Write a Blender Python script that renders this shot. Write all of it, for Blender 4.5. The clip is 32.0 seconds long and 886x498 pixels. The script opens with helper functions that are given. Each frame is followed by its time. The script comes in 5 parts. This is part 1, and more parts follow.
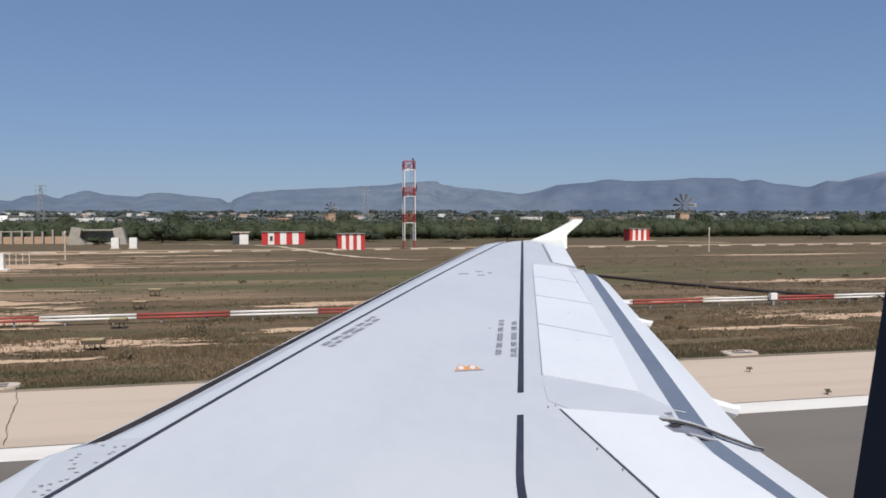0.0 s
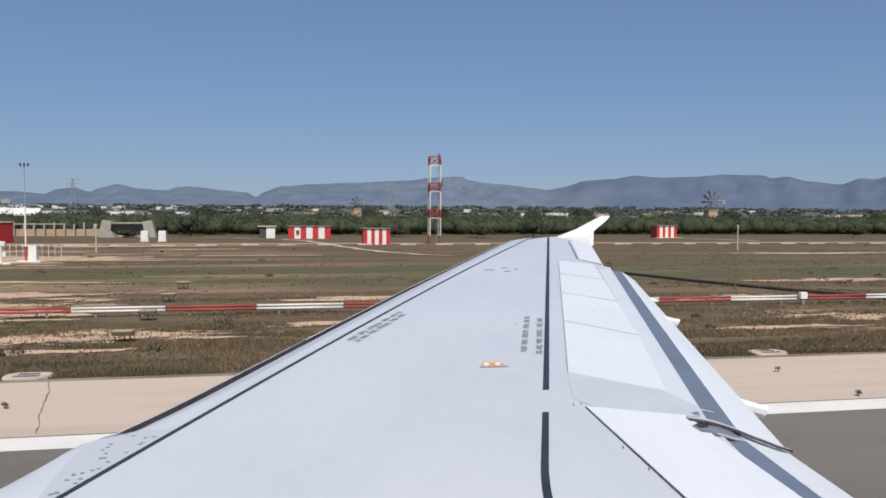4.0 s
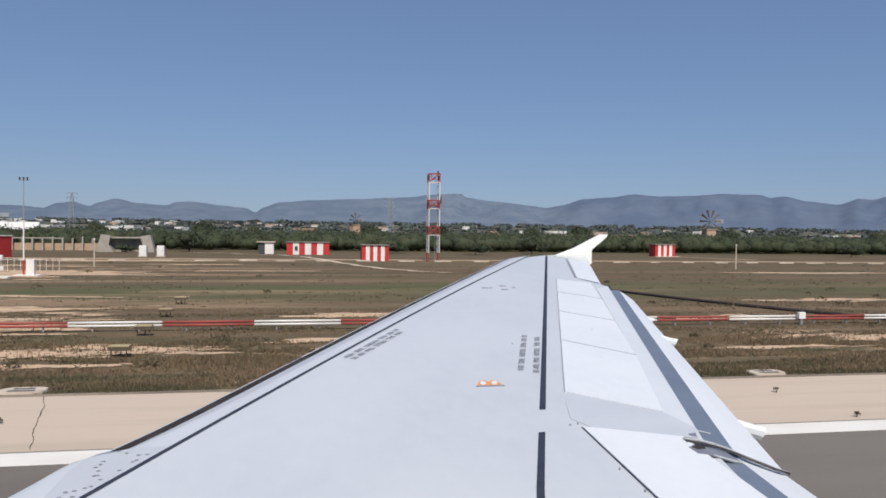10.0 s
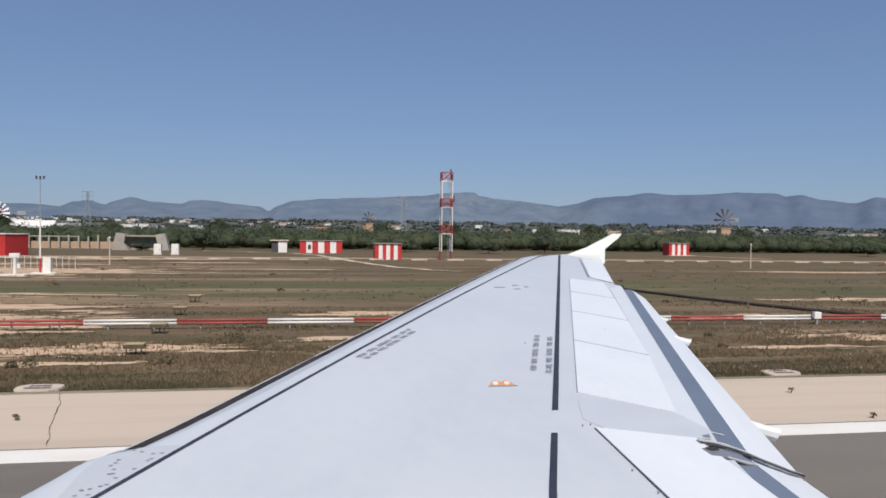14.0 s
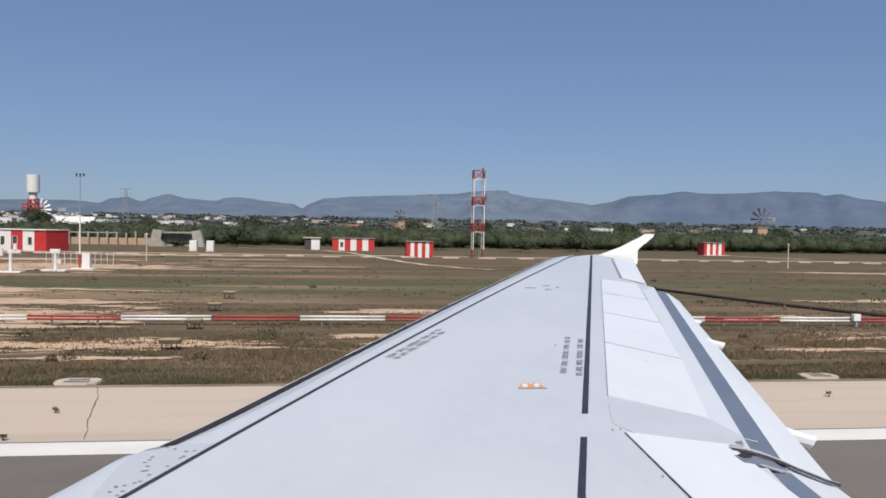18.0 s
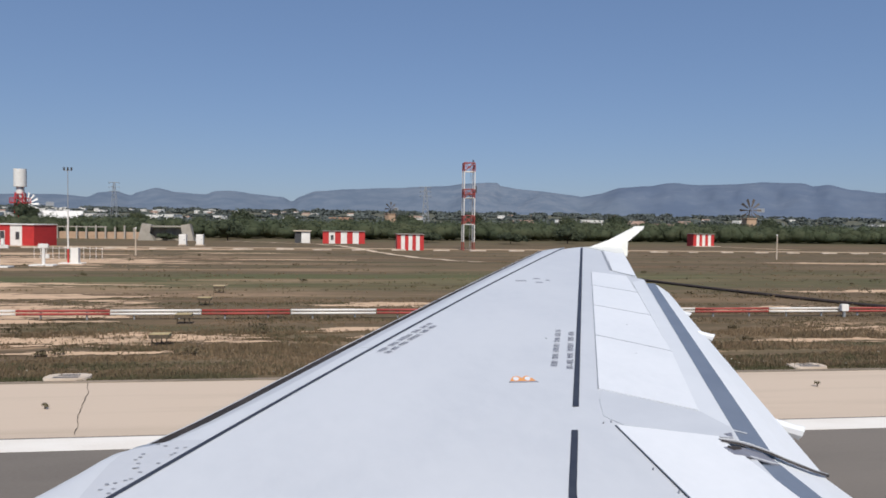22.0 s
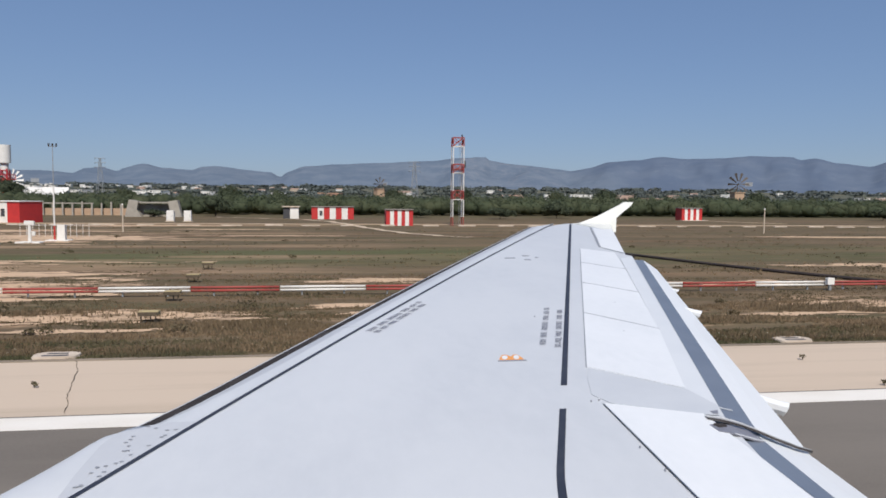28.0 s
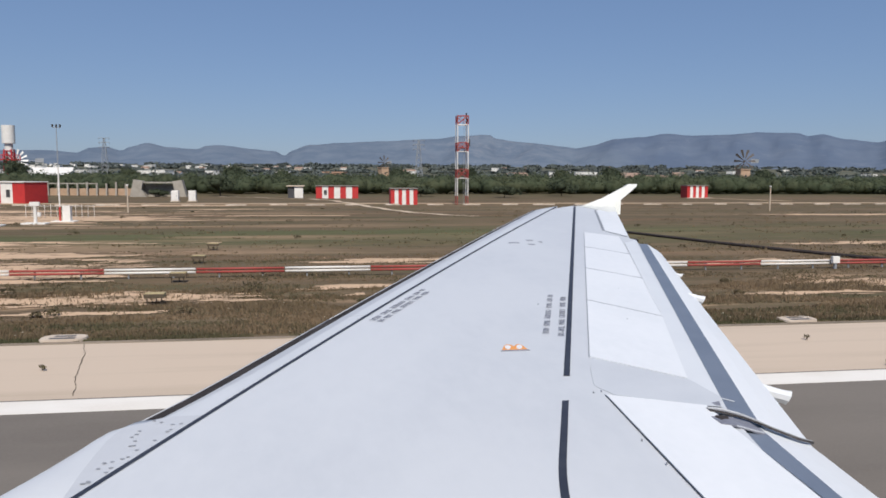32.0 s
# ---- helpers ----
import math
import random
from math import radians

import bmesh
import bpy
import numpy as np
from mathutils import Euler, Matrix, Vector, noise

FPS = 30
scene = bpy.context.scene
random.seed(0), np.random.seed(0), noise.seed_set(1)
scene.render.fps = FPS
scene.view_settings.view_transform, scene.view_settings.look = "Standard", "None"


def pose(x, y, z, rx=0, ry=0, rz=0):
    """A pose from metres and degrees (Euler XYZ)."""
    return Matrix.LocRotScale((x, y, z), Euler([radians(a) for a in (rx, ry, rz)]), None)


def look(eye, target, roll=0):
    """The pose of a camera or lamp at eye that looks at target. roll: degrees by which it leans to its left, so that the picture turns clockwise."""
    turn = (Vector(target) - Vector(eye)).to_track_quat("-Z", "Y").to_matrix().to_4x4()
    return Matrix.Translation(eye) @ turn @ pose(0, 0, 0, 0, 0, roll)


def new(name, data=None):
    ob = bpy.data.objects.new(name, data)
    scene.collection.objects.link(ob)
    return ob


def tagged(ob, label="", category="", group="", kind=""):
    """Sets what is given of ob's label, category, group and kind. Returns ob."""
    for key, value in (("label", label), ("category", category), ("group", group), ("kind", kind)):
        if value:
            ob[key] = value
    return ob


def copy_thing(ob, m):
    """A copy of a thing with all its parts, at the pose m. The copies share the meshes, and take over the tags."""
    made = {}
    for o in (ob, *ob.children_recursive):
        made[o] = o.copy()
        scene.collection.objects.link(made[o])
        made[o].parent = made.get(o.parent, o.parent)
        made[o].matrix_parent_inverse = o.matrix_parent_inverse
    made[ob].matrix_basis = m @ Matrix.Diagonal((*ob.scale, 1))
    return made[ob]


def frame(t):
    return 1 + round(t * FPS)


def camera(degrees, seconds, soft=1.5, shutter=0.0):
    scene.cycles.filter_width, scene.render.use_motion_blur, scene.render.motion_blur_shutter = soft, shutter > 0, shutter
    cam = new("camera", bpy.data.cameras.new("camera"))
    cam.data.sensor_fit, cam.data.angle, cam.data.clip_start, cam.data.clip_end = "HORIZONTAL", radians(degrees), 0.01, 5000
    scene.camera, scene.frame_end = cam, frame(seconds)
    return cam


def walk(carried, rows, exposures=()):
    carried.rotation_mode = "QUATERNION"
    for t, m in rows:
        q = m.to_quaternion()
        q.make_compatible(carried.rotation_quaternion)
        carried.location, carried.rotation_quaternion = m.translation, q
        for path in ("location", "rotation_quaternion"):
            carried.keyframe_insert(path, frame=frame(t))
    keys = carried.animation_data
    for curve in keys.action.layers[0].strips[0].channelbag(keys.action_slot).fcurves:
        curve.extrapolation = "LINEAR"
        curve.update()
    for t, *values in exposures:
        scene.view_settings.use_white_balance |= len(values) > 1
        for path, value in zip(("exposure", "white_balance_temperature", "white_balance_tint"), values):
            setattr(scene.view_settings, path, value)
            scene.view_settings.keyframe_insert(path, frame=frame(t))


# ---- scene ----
# World: x runs aft along the runway, y out over the wing, z up; the eye sits at a cabin window 4.7 m above the ground.
EYE_Z = 4.7
cam = camera(60.6, 32.0, soft=1.7)
# seconds; yaw, pitch, roll in degrees; small shifts of the camera behind the window: aft, out, up
TURNS = [
    (0, -12.52, -2.43, 0.17, 0.003, 0.006, -0.020),
    (0.5, -12.25, -2.44, 0.05, 0.003, 0.006, -0.021),
    (1, -11.96, -2.44, -0.02, 0.001, 0.005, -0.022),
    (1.5, -11.86, -2.55, 0.11, -0.001, 0.005, -0.021),
    (2, -11.69, -2.66, 0.08, -0.003, 0.005, -0.020),
    (2.5, -11.44, -2.98, -0.17, -0.005, 0.005, -0.019),
    (3, -11.05, -2.86, -0.19, -0.007, 0.005, -0.018),
    (3.5, -10.70, -2.90, -0.29, -0.008, 0.005, -0.017),
    (5.5, -10.49, -2.09, -0.13, 0.000, 0.002, -0.007),
    (6, -10.51, -2.33, -0.51, 0.003, 0.002, -0.010),
    (6.5, -10.68, -2.23, -0.49, 0.004, 0.002, -0.012),
    (7, -10.71, -2.10, -0.47, 0.003, 0.003, -0.014),
    (7.5, -10.67, -1.98, -0.59, 0.001, 0.004, -0.014),
    (8, -10.45, -1.82, -0.48, 0.000, 0.004, -0.013),
    (8.5, -10.35, -1.82, -0.56, 0.000, 0.004, -0.012),
    (9, -10.49, -1.70, -0.50, 0.001, 0.004, -0.010),
    (9.5, -10.65, -1.78, -0.74, 0.001, 0.004, -0.008),
    (10, -10.70, -1.49, -0.69, 0.002, 0.004, -0.005),
    (10.5, -10.70, -1.40, -0.77, 0.002, 0.004, -0.002),
    (11, -10.69, -1.34, -0.96, 0.002, 0.004, 0.001),
    (11.5, -10.73, -1.46, -0.96, 0.001, 0.004, 0.005),
    (12, -10.86, -1.54, -0.56, -0.001, 0.003, 0.008),
    (12.5, -10.64, -1.57, -0.53, -0.002, 0.003, 0.009),
    (13, -10.49, -1.57, -0.62, -0.002, 0.002, 0.009),
    (13.5, -10.13, -1.60, -0.74, 0.001, 0.001, 0.008),
    (14, -9.73, -1.61, -0.74, 0.003, 0.001, 0.007),
    (14.5, -9.44, -1.63, -0.67, 0.005, 0.000, 0.008),
    (15, -9.14, -1.40, -0.55, 0.006, 0.000, 0.010),
    (15.5, -8.79, -1.50, -0.55, 0.007, 0.000, 0.013),
    (17.5, -7.61, -1.71, -0.98, 0.015, -0.001, 0.034),
    (18, -7.33, -1.80, -1.03, 0.015, -0.001, 0.036),
    (18.5, -7.37, -1.71, -0.97, 0.015, -0.001, 0.037),
    (19, -7.59, -1.77, -0.61, 0.015, -0.000, 0.038),
    (19.5, -7.63, -1.99, -0.72, 0.015, 0.000, 0.040),
    (20, -7.75, -2.37, -0.63, 0.016, 0.001, 0.042),
    (20.5, -7.96, -2.51, -0.56, 0.016, 0.001, 0.044),
    (21, -8.17, -2.51, -0.67, 0.016, 0.001, 0.047),
    (21.5, -8.16, -2.68, -0.72, 0.016, 0.002, 0.049),
    (22, -8.05, -2.36, -0.74, 0.016, 0.002, 0.051),
    (22.5, -7.81, -1.74, -0.69, 0.017, 0.002, 0.051),
    (23, -7.82, -1.45, -0.43, 0.017, 0.002, 0.051),
    (23.5, -8.42, -2.56, -0.31, 0.017, 0.003, 0.052),
    (24, -9.15, -3.09, -0.31, 0.017, 0.004, 0.052),
    (24.5, -9.48, -3.21, -0.26, 0.017, 0.004, 0.053),
    (25, -9.59, -3.29, 0.10, 0.017, 0.004, 0.055),
    (25.5, -9.40, -3.15, 0.13, 0.017, 0.003, 0.057),
    (27.5, -8.80, -4.09, -0.54, 0.021, 0.004, 0.084),
    (28, -8.87, -4.24, -0.53, 0.021, 0.004, 0.092),
    (28.5, -8.91, -4.38, -0.74, 0.021, 0.004, 0.104),
    (29, -9.12, -4.37, -0.75, 0.022, 0.005, 0.121),
    (29.5, -9.30, -4.72, -0.63, 0.024, 0.006, 0.141),
    (30, -9.15, -4.62, -0.59, 0.028, 0.006, 0.159),
    (30.5, -9.07, -4.96, -0.54, 0.031, 0.007, 0.174),
    (31, -9.03, -5.24, -0.29, 0.034, 0.007, 0.184),
    (31.5, -8.81, -5.64, -0.28, 0.036, 0.008, 0.191),
    (32, -8.53, -5.89, -0.25, 0.037, 0.008, 0.196),
]
# the aircraft leans a little on its wheels, wing up, and the camera with it
LEAN = 0.25
walk(cam, [(t, pose(aft, out, EYE_Z + up, 90 + pitch + LEAN, roll, yaw)) for t, yaw, pitch, roll, aft, out, up in TURNS], exposures=[(0, 0.0), (32, 0.0)])

# ---- light ----
SUN_EL, SUN_AZ = 50.0, 182.0          # elevation; azimuth counted from +y towards +x
sun_from = Vector((math.sin(radians(SUN_AZ)) * math.cos(radians(SUN_EL)), math.cos(radians(SUN_AZ)) * math.cos(radians(SUN_EL)), math.sin(radians(SUN_EL))))
world = bpy.data.worlds.new("sky")
scene.world = world
world.use_nodes = True
wn = world.node_tree
sky = wn.nodes.new("ShaderNodeTexSky")
sky.sky_type = "NISHITA"
sky.sun_disc = False
sky.sun_elevation = radians(SUN_EL)
sky.sun_rotation = radians(SUN_AZ)
sky.altitude = 0
sky.air_density, sky.dust_density, sky.ozone_density = 1.0, 0.25, 5.0
haze = wn.nodes.new("ShaderNodeMix")
haze.data_type, haze.blend_type = "RGBA", "MULTIPLY"
haze.inputs[0].default_value = 1.0
haze.inputs[7].default_value = (0.80, 0.968, 1.30, 1)
veil = wn.nodes.new("ShaderNodeGamma")
veil.inputs[1].default_value = 0.53
wn.links.new(sky.outputs[0], veil.inputs[0])
wn.links.new(veil.outputs[0], haze.inputs[6])
wn.links.new(haze.outputs[2], wn.nodes["Background"].inputs[0])
wn.nodes["Background"].inputs[1].default_value = 0.147
sun = new("sun", bpy.data.lights.new("sun", "SUN"))
sun.data.energy, sun.data.angle, sun.data.color = 4.4, radians(0.53), (1.0, 0.95, 0.88)
sun.matrix_basis = look(sun_from * 50, (0, 0, 0))


# ---- materials ----
def material(name, color, rough=0.7, metal=0.0, second=None, scale=6.0, amount=0.5, bump=0.0, bump_scale=40.0, fine=None, coords="Object", stretch=(1, 1, 1), spec=0.4, lo=0.4, hi=0.62):
    """A node material: colour mixed with a second colour by broad noise and with fine grain on top."""
    m = bpy.data.materials.new(name)
    m.use_nodes = True
    t = m.node_tree
    b = t.nodes["Principled BSDF"]
    b.inputs["Roughness"].default_value, b.inputs["Metallic"].default_value = rough, metal
    b.inputs["Specular IOR Level"].default_value = spec
    tc = t.nodes.new("ShaderNodeTexCoord")
    mp = t.nodes.new("ShaderNodeMapping")
    mp.inputs["Scale"].default_value = stretch
    t.links.new(tc.outputs[coords], mp.inputs[0])
    col = None
    rgb = t.nodes.new("ShaderNodeRGB")
    rgb.outputs[0].default_value = (*color, 1)
    col = rgb.outputs[0]
    for other, sc, am, a, z in ((second, scale, amount, lo, hi), (fine, bump_scale, 0.5, 0.35, 0.75)):
        if other is None:
            continue
        n = t.nodes.new("ShaderNodeTexNoise")
        n.inputs["Scale"].default_value, n.inputs["Detail"].default_value, n.inputs["Roughness"].default_value = sc, 6, 0.6
        t.links.new(mp.outputs[0], n.inputs["Vector"])
        r = t.nodes.new("ShaderNodeMapRange")
        r.inputs[1].default_value, r.inputs[2].default_value, r.inputs[4].default_value = a, z, am
        t.links.new(n.outputs[0], r.inputs[0])
        mx = t.nodes.new("ShaderNodeMix")
        mx.data_type = "RGBA"
        t.links.new(r.outputs[0], mx.inputs[0])
        t.links.new(col, mx.inputs[6])
        mx.inputs[7].default_value = (*other, 1)
        col = mx.outputs[2]
    t.links.new(col, b.inputs["Base Color"])
    if bump:
        n = t.nodes.new("ShaderNodeTexNoise")
        n.inputs["Scale"].default_value, n.inputs["Detail"].default_value = bump_scale, 5
        t.links.new(mp.outputs[0], n.inputs["Vector"])
        bp = t.nodes.new("ShaderNodeBump")
        bp.inputs["Strength"].default_value, bp.inputs["Distance"].default_value = bump, 0.02
        t.links.new(n.outputs[0], bp.inputs["Height"])
        t.links.new(bp.outputs[0], b.inputs["Normal"])
    return m


M = {}
M["skin"] = material("wing_skin", (0.555, 0.572, 0.598), 0.42, 0.0, (0.50, 0.52, 0.552), 0.9, 0.7, 0.03, 9.0, (0.58, 0.595, 0.62), stretch=(1, 0.5, 1))
M["root"] = material("root_panel_grey", (0.50, 0.515, 0.545), 0.42, 0.0, (0.46, 0.475, 0.505), 1.5, 0.6, 0.03, 10.0, (0.53, 0.545, 0.57))
M["panel"] = material("panel_white", (0.725, 0.74, 0.757), 0.40, 0.0, (0.665, 0.685, 0.707), 1.2, 0.6, 0.02, 12.0, (0.77, 0.78, 0.80), stretch=(1, 0.5, 1))
M["aft"] = material("aft_strip_grey", (0.645, 0.665, 0.690), 0.42, 0.0, (0.60, 0.62, 0.65), 1.5, 0.6, 0.02, 12.0)
M["shroud"] = material("shroud_grey", (0.54, 0.56, 0.59), 0.45, 0.0, (0.49, 0.51, 0.545), 2.0, 0.6, 0.02, 14.0)
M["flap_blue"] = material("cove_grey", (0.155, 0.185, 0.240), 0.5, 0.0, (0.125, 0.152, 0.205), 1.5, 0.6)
M["fence"] = material("fence_white", (0.73, 0.73, 0.68), 0.4, 0.0, (0.66, 0.66, 0.61), 3.0, 0.5)
# near black: the shade on the forward-facing slat nose is in the colour
M["nose"] = material("slat_nose", (0.030, 0.026, 0.026), 0.8, 0.0, (0.060, 0.052, 0.05), 2.0, 0.7, spec=0.12)
# grey for the slats' painted shading strip and painted highlight
M["bare"] = material("slat_edge_grey", (0.47, 0.48, 0.505), 0.4, 0.15, (0.52, 0.535, 0.56), 2.0, 0.8, stretch=(1, 0.4, 1))
M["line"] = material("line_black", (0.028, 0.032, 0.048), 0.55, 0.0, (0.05, 0.055, 0.07), 8.0, 0.5)
M["oval"] = material("oval_fastener", (0.36, 0.37, 0.395), 0.5, 0.1, (0.28, 0.29, 0.31), 30.0, 0.6)
M["ink"] = material("ink", (0.23, 0.24, 0.28), 0.6, 0.0, (0.29, 0.30, 0.34), 20.0, 0.6)
M["seal"] = material("seal", (0.27, 0.27, 0.285), 0.45, 0.2, (0.16, 0.16, 0.17), 6.0, 0.7)
M["cover"] = material("track_cover_grey", (0.235, 0.24, 0.28), 0.5, 0.1, (0.17, 0.175, 0.205), 9.0, 0.7, 0.05, 30.0)
M["orange"] = material("orange", (0.76, 0.33, 0.09), 0.5, 0.0, (0.68, 0.27, 0.07), 30.0, 0.6)
M["rivet"] = material("rivet", (0.27, 0.28, 0.31), 0.5, 0.1, (0.34, 0.35, 0.37), 40.0, 0.5)
M["cabin"] = material("cabin_plastic", (0.10, 0.105, 0.13), 0.6, 0.0, (0.075, 0.08, 0.10), 5.0, 0.6)
M["tyre"] = material("tyre", (0.02, 0.02, 0.02), 0.8, 0.0, (0.04, 0.04, 0.04), 10, 0.6)
M["steel"] = material("steel", (0.45, 0.46, 0.48), 0.35, 0.9, (0.35, 0.36, 0.38), 8, 0.6)


# ---- builders ----
def mesh_of(name, verts, faces, mat, smooth=False):
    me = bpy.data.meshes.new(name)
    me.from_pydata([tuple(v) for v in verts], [], faces)
    me.validate()
    for k in (mat if isinstance(mat, (list, tuple)) else [mat]):
        me.materials.append(k)
    if smooth:
        me.polygons.foreach_set("use_smooth", [True] * len(me.polygons))
    return me


def child(ob, parent, label=""):
    if parent is not None:
        ob.parent = parent
    return tagged(ob, label=label) if label else ob


def piece(name, verts, faces, mat, parent=None, label="", smooth=False):
    return child(new(name, mesh_of(name, verts, faces, mat, smooth)), parent, label)


def part(name, bm, mat, parent=None, label="", smooth=False):
    me = bpy.data.meshes.new(name)
    bmesh.ops.recalc_face_normals(bm, faces=bm.faces)
    bm.to_mesh(me)
    bm.free()
    me.materials.append(mat)
    if smooth:
        me.polygons.foreach_set("use_smooth", [True] * len(me.polygons))
    return child(new(name, me), parent, label)


def box_bm(x0, x1, y0, y1, z0, z1, bevel=0.0, bm=None):
    bm = bm or bmesh.new()
    made = bmesh.ops.create_cube(bm, size=1.0, matrix=Matrix.Translation(((x0 + x1) / 2, (y0 + y1) / 2, (z0 + z1) / 2)) @ Matrix.Diagonal((x1 - x0, y1 - y0, z1 - z0, 1)))
    if bevel:
        edges = {e for v in made["verts"] for e in v.link_edges}
        bmesh.ops.bevel(bm, geom=list(edges), offset=bevel, segments=2, affect="EDGES", profile=0.6)
    return bm


def rod_bm(a, b, r0, r1=None, n=10, bm=None):
    bm = bm or bmesh.new()
    a, b = Vector(a), Vector(b)
    d = b - a
    m = Matrix.Translation((a + b) / 2) @ d.to_track_quat("Z", "Y").to_matrix().to_4x4()
    bmesh.ops.create_cone(bm, cap_ends=True, segments=n, radius1=r0, radius2=r0 if r1 is None else r1, depth=d.length, matrix=m)
    return bm


def empty(name, label, category, group="", kind="", at=(0, 0, 0)):
    ob = new(name)
    ob.location = at
    return tagged(ob, label, category, group, kind)


# ---- the aircraft ----
def x_le(y):
    return 0.00274 * y * y + 0.4622 * y - 3.395


def x_slat(y):
    return 0.0034 * y * y + 0.4575 * y - 3.143


def x_te(y):
    if y < 4.7:
        return max(2.60, 2.80 + 0.3193 * (y - 4.94))
    return 2.80 + 0.3193 * (y - 4.94) - (0.10 if y > 11.6 else 0.0)


def wing_z(y, drop=0.0):
    return 2.9 + 0.08 * y - drop


ROOT, TIP = 0.15, 15.72
airliner = empty("airliner", "white twin-jet airliner on the runway, grey wing with extended flaps", "aircraft", at=(0, 0, 0))
airliner.matrix_basis = Matrix.Translation((0, 0, EYE_Z)) @ Matrix.Rotation(radians(LEAN), 4, "X") @ Matrix.Translation((0, 0, -EYE_Z))


def loft(sections):
    """Verts and faces of a closed skin through sections of equally many points, capped at both ends."""
    n = len(sections[0])
    verts = [p for s in sections for p in s]
    faces = []
    for i in range(len(sections) - 1):
        for j in range(n):
            k = (j + 1) % n
            faces.append((i * n + j, i * n + k, (i + 1) * n + k, (i + 1) * n + j))
    faces.append(tuple(range(n - 1, -1, -1)))
    faces.append(tuple((len(sections) - 1) * n + j for j in range(n)))
    return verts, faces


def wing_section(y):
    z = wing_z(y)
    k = max(0.0, (y - 15.1) / (TIP - 15.1))
    a, b = x_slat(y) + 0.012, x_te(y)
    a += 0.30 * k * k
    th = 0.42 - 0.021 * y
    top = [(a + (b - a) * u, y, z - (0.0 if u < 0.98 else 0.01)) for u in (0, 0.25, 0.5, 0.75, 1.0)]
    low = [(b - 0.03, y, z - 0.05), (a + (b - a) * 0.6, y, z - 0.75 * th), (a + (b - a) * 0.25, y, z - th), (a + 0.03, y, z - 0.6 * th)]
    return top + low


ys = [ROOT, 2, 4, 4.7, 4.9, 6, 8, 10, 11.5, 11.65, 14, 15.1, 15.3, 15.5, 15.65, TIP]
v, f = loft([wing_section(y) for y in ys])
wing_box = piece("wing_box", v, f, M["skin"], airliner, "light grey painted wing upper skin")


def x_nose(y):
    """Where the dark nose of the slats begins; it swings forward towards the root."""
    return x_le(y) - 0.045 * max(0.0, (5.5 - y) / 0.5)


def slat_section(y, k=0.0):
    z, a, b = wing_z(y), x_nose(y) + k, x_slat(y) - 0.012
    r = 0.10 - 0.003 * y
    top = [(b, y, z - 0.004), (a + (b - a) * 0.4, y, z - 0.008), (a, y, z - 0.016)]
    return top + [(a, y, z - 2 * r), (b, y, z - 2 * r)]


def nose_front(y):
    """Front of the slat nose and the radius of its round."""
    return x_nose(y) - 0.114 + 0.005 * (y - 5.3), 0.10 - 0.003 * y


def nose_section(y):
    z, a = wing_z(y), x_nose(y)
    b, r = nose_front(y)
    w = a - b
    pts = [(a, y, z - 0.016), (a - 0.35 * w, y, z - 0.019), (a - 0.7 * w, y, z - 0.023)]
    for i in range(6):
        g = math.pi * i / 5
        pts.append((b - 0.35 * r * math.sin(g), y, z - 0.028 - r * 0.95 + r * 0.95 * math.cos(g)))
    return pts + [(a, y, z - 0.016 - 1.9 * r)]


def highlight_section(y):
    """Thin tube that stands in for the highlight along the front of the nose."""
    b, r = nose_front(y)
    x, z = b - 0.24 * r, wing_z(y) - 0.028 - 0.18 * r
    return [(x + 0.012 * math.cos(g), y, z + 0.012 * math.sin(g)) for g in (0.5, 1.75, 3.0, 4.25, 5.5)]


SLATS = [(4.97, 7.35), (7.36, 9.98), (9.99, 12.6), (12.61, 15.25)]
for y0, y1 in SLATS:
    n = 6
    yy = [y0 + (y1 - y0) * i / n for i in range(n + 1)]
    v, f = loft([slat_section(y) for y in yy])
    s = piece("slat", v, f, M["skin"], airliner, "leading edge slat panel")
    # duller strip paints the shading where the slat curves towards its nose
    strip = []
    for y in yy:
        a, b = x_nose(y), x_slat(y) - 0.012
        for q in (a, a + 0.35 * (b - a) * min(1.0, 0.02 + (y - 4.97) / 1.2)):
            strip.append((q + 0.002, y, wing_z(y) - 0.016 + 0.008 * (q - a) / (0.6 * (b - a)) + 0.003))
    piece("shading_strip", strip, [(2 * i, 2 * i + 1, 2 * i + 3, 2 * i + 2) for i in range(n)], M["bare"], s, "duller strip painting the slat's shading behind its nose")
    v, f = loft([nose_section(y) for y in yy])
    piece("slat_nose", v, f, M["nose"], s, "slat nose painted dark for its shade", smooth=False)
    v, f = loft([highlight_section(y) for y in yy])
    piece("nose_highlight", v, f, M["bare"], s, "thin highlight painted along the slat nose", smooth=True)
# rounded tip cap in front
v, f = loft([slat_section(y, 0.30 * ((y - 15.1) / 0.62) ** 2) for y in (15.26, 15.4, 15.55, 15.65, TIP)])
piece("tip_cap", v, f, M["skin"], airliner)

# dark joint between slat and wing box
v = []
for i in range(40):
    y = 3.97 + (15.55 - 3.97) * i / 39
    w = 0.019
    v += [(x_slat(y) - w, y, wing_z(y) + 0.004), (x_slat(y) + w, y, wing_z(y) + 0.004)]
piece("slat_joint", v, [(2 * i, 2 * i + 1, 2 * i + 3, 2 * i + 2) for i in range(39)], M["line"], airliner, "black joint line along the slats")


def x_line(y):
    return 1.82 + 0.3356 * (y - 5.47)


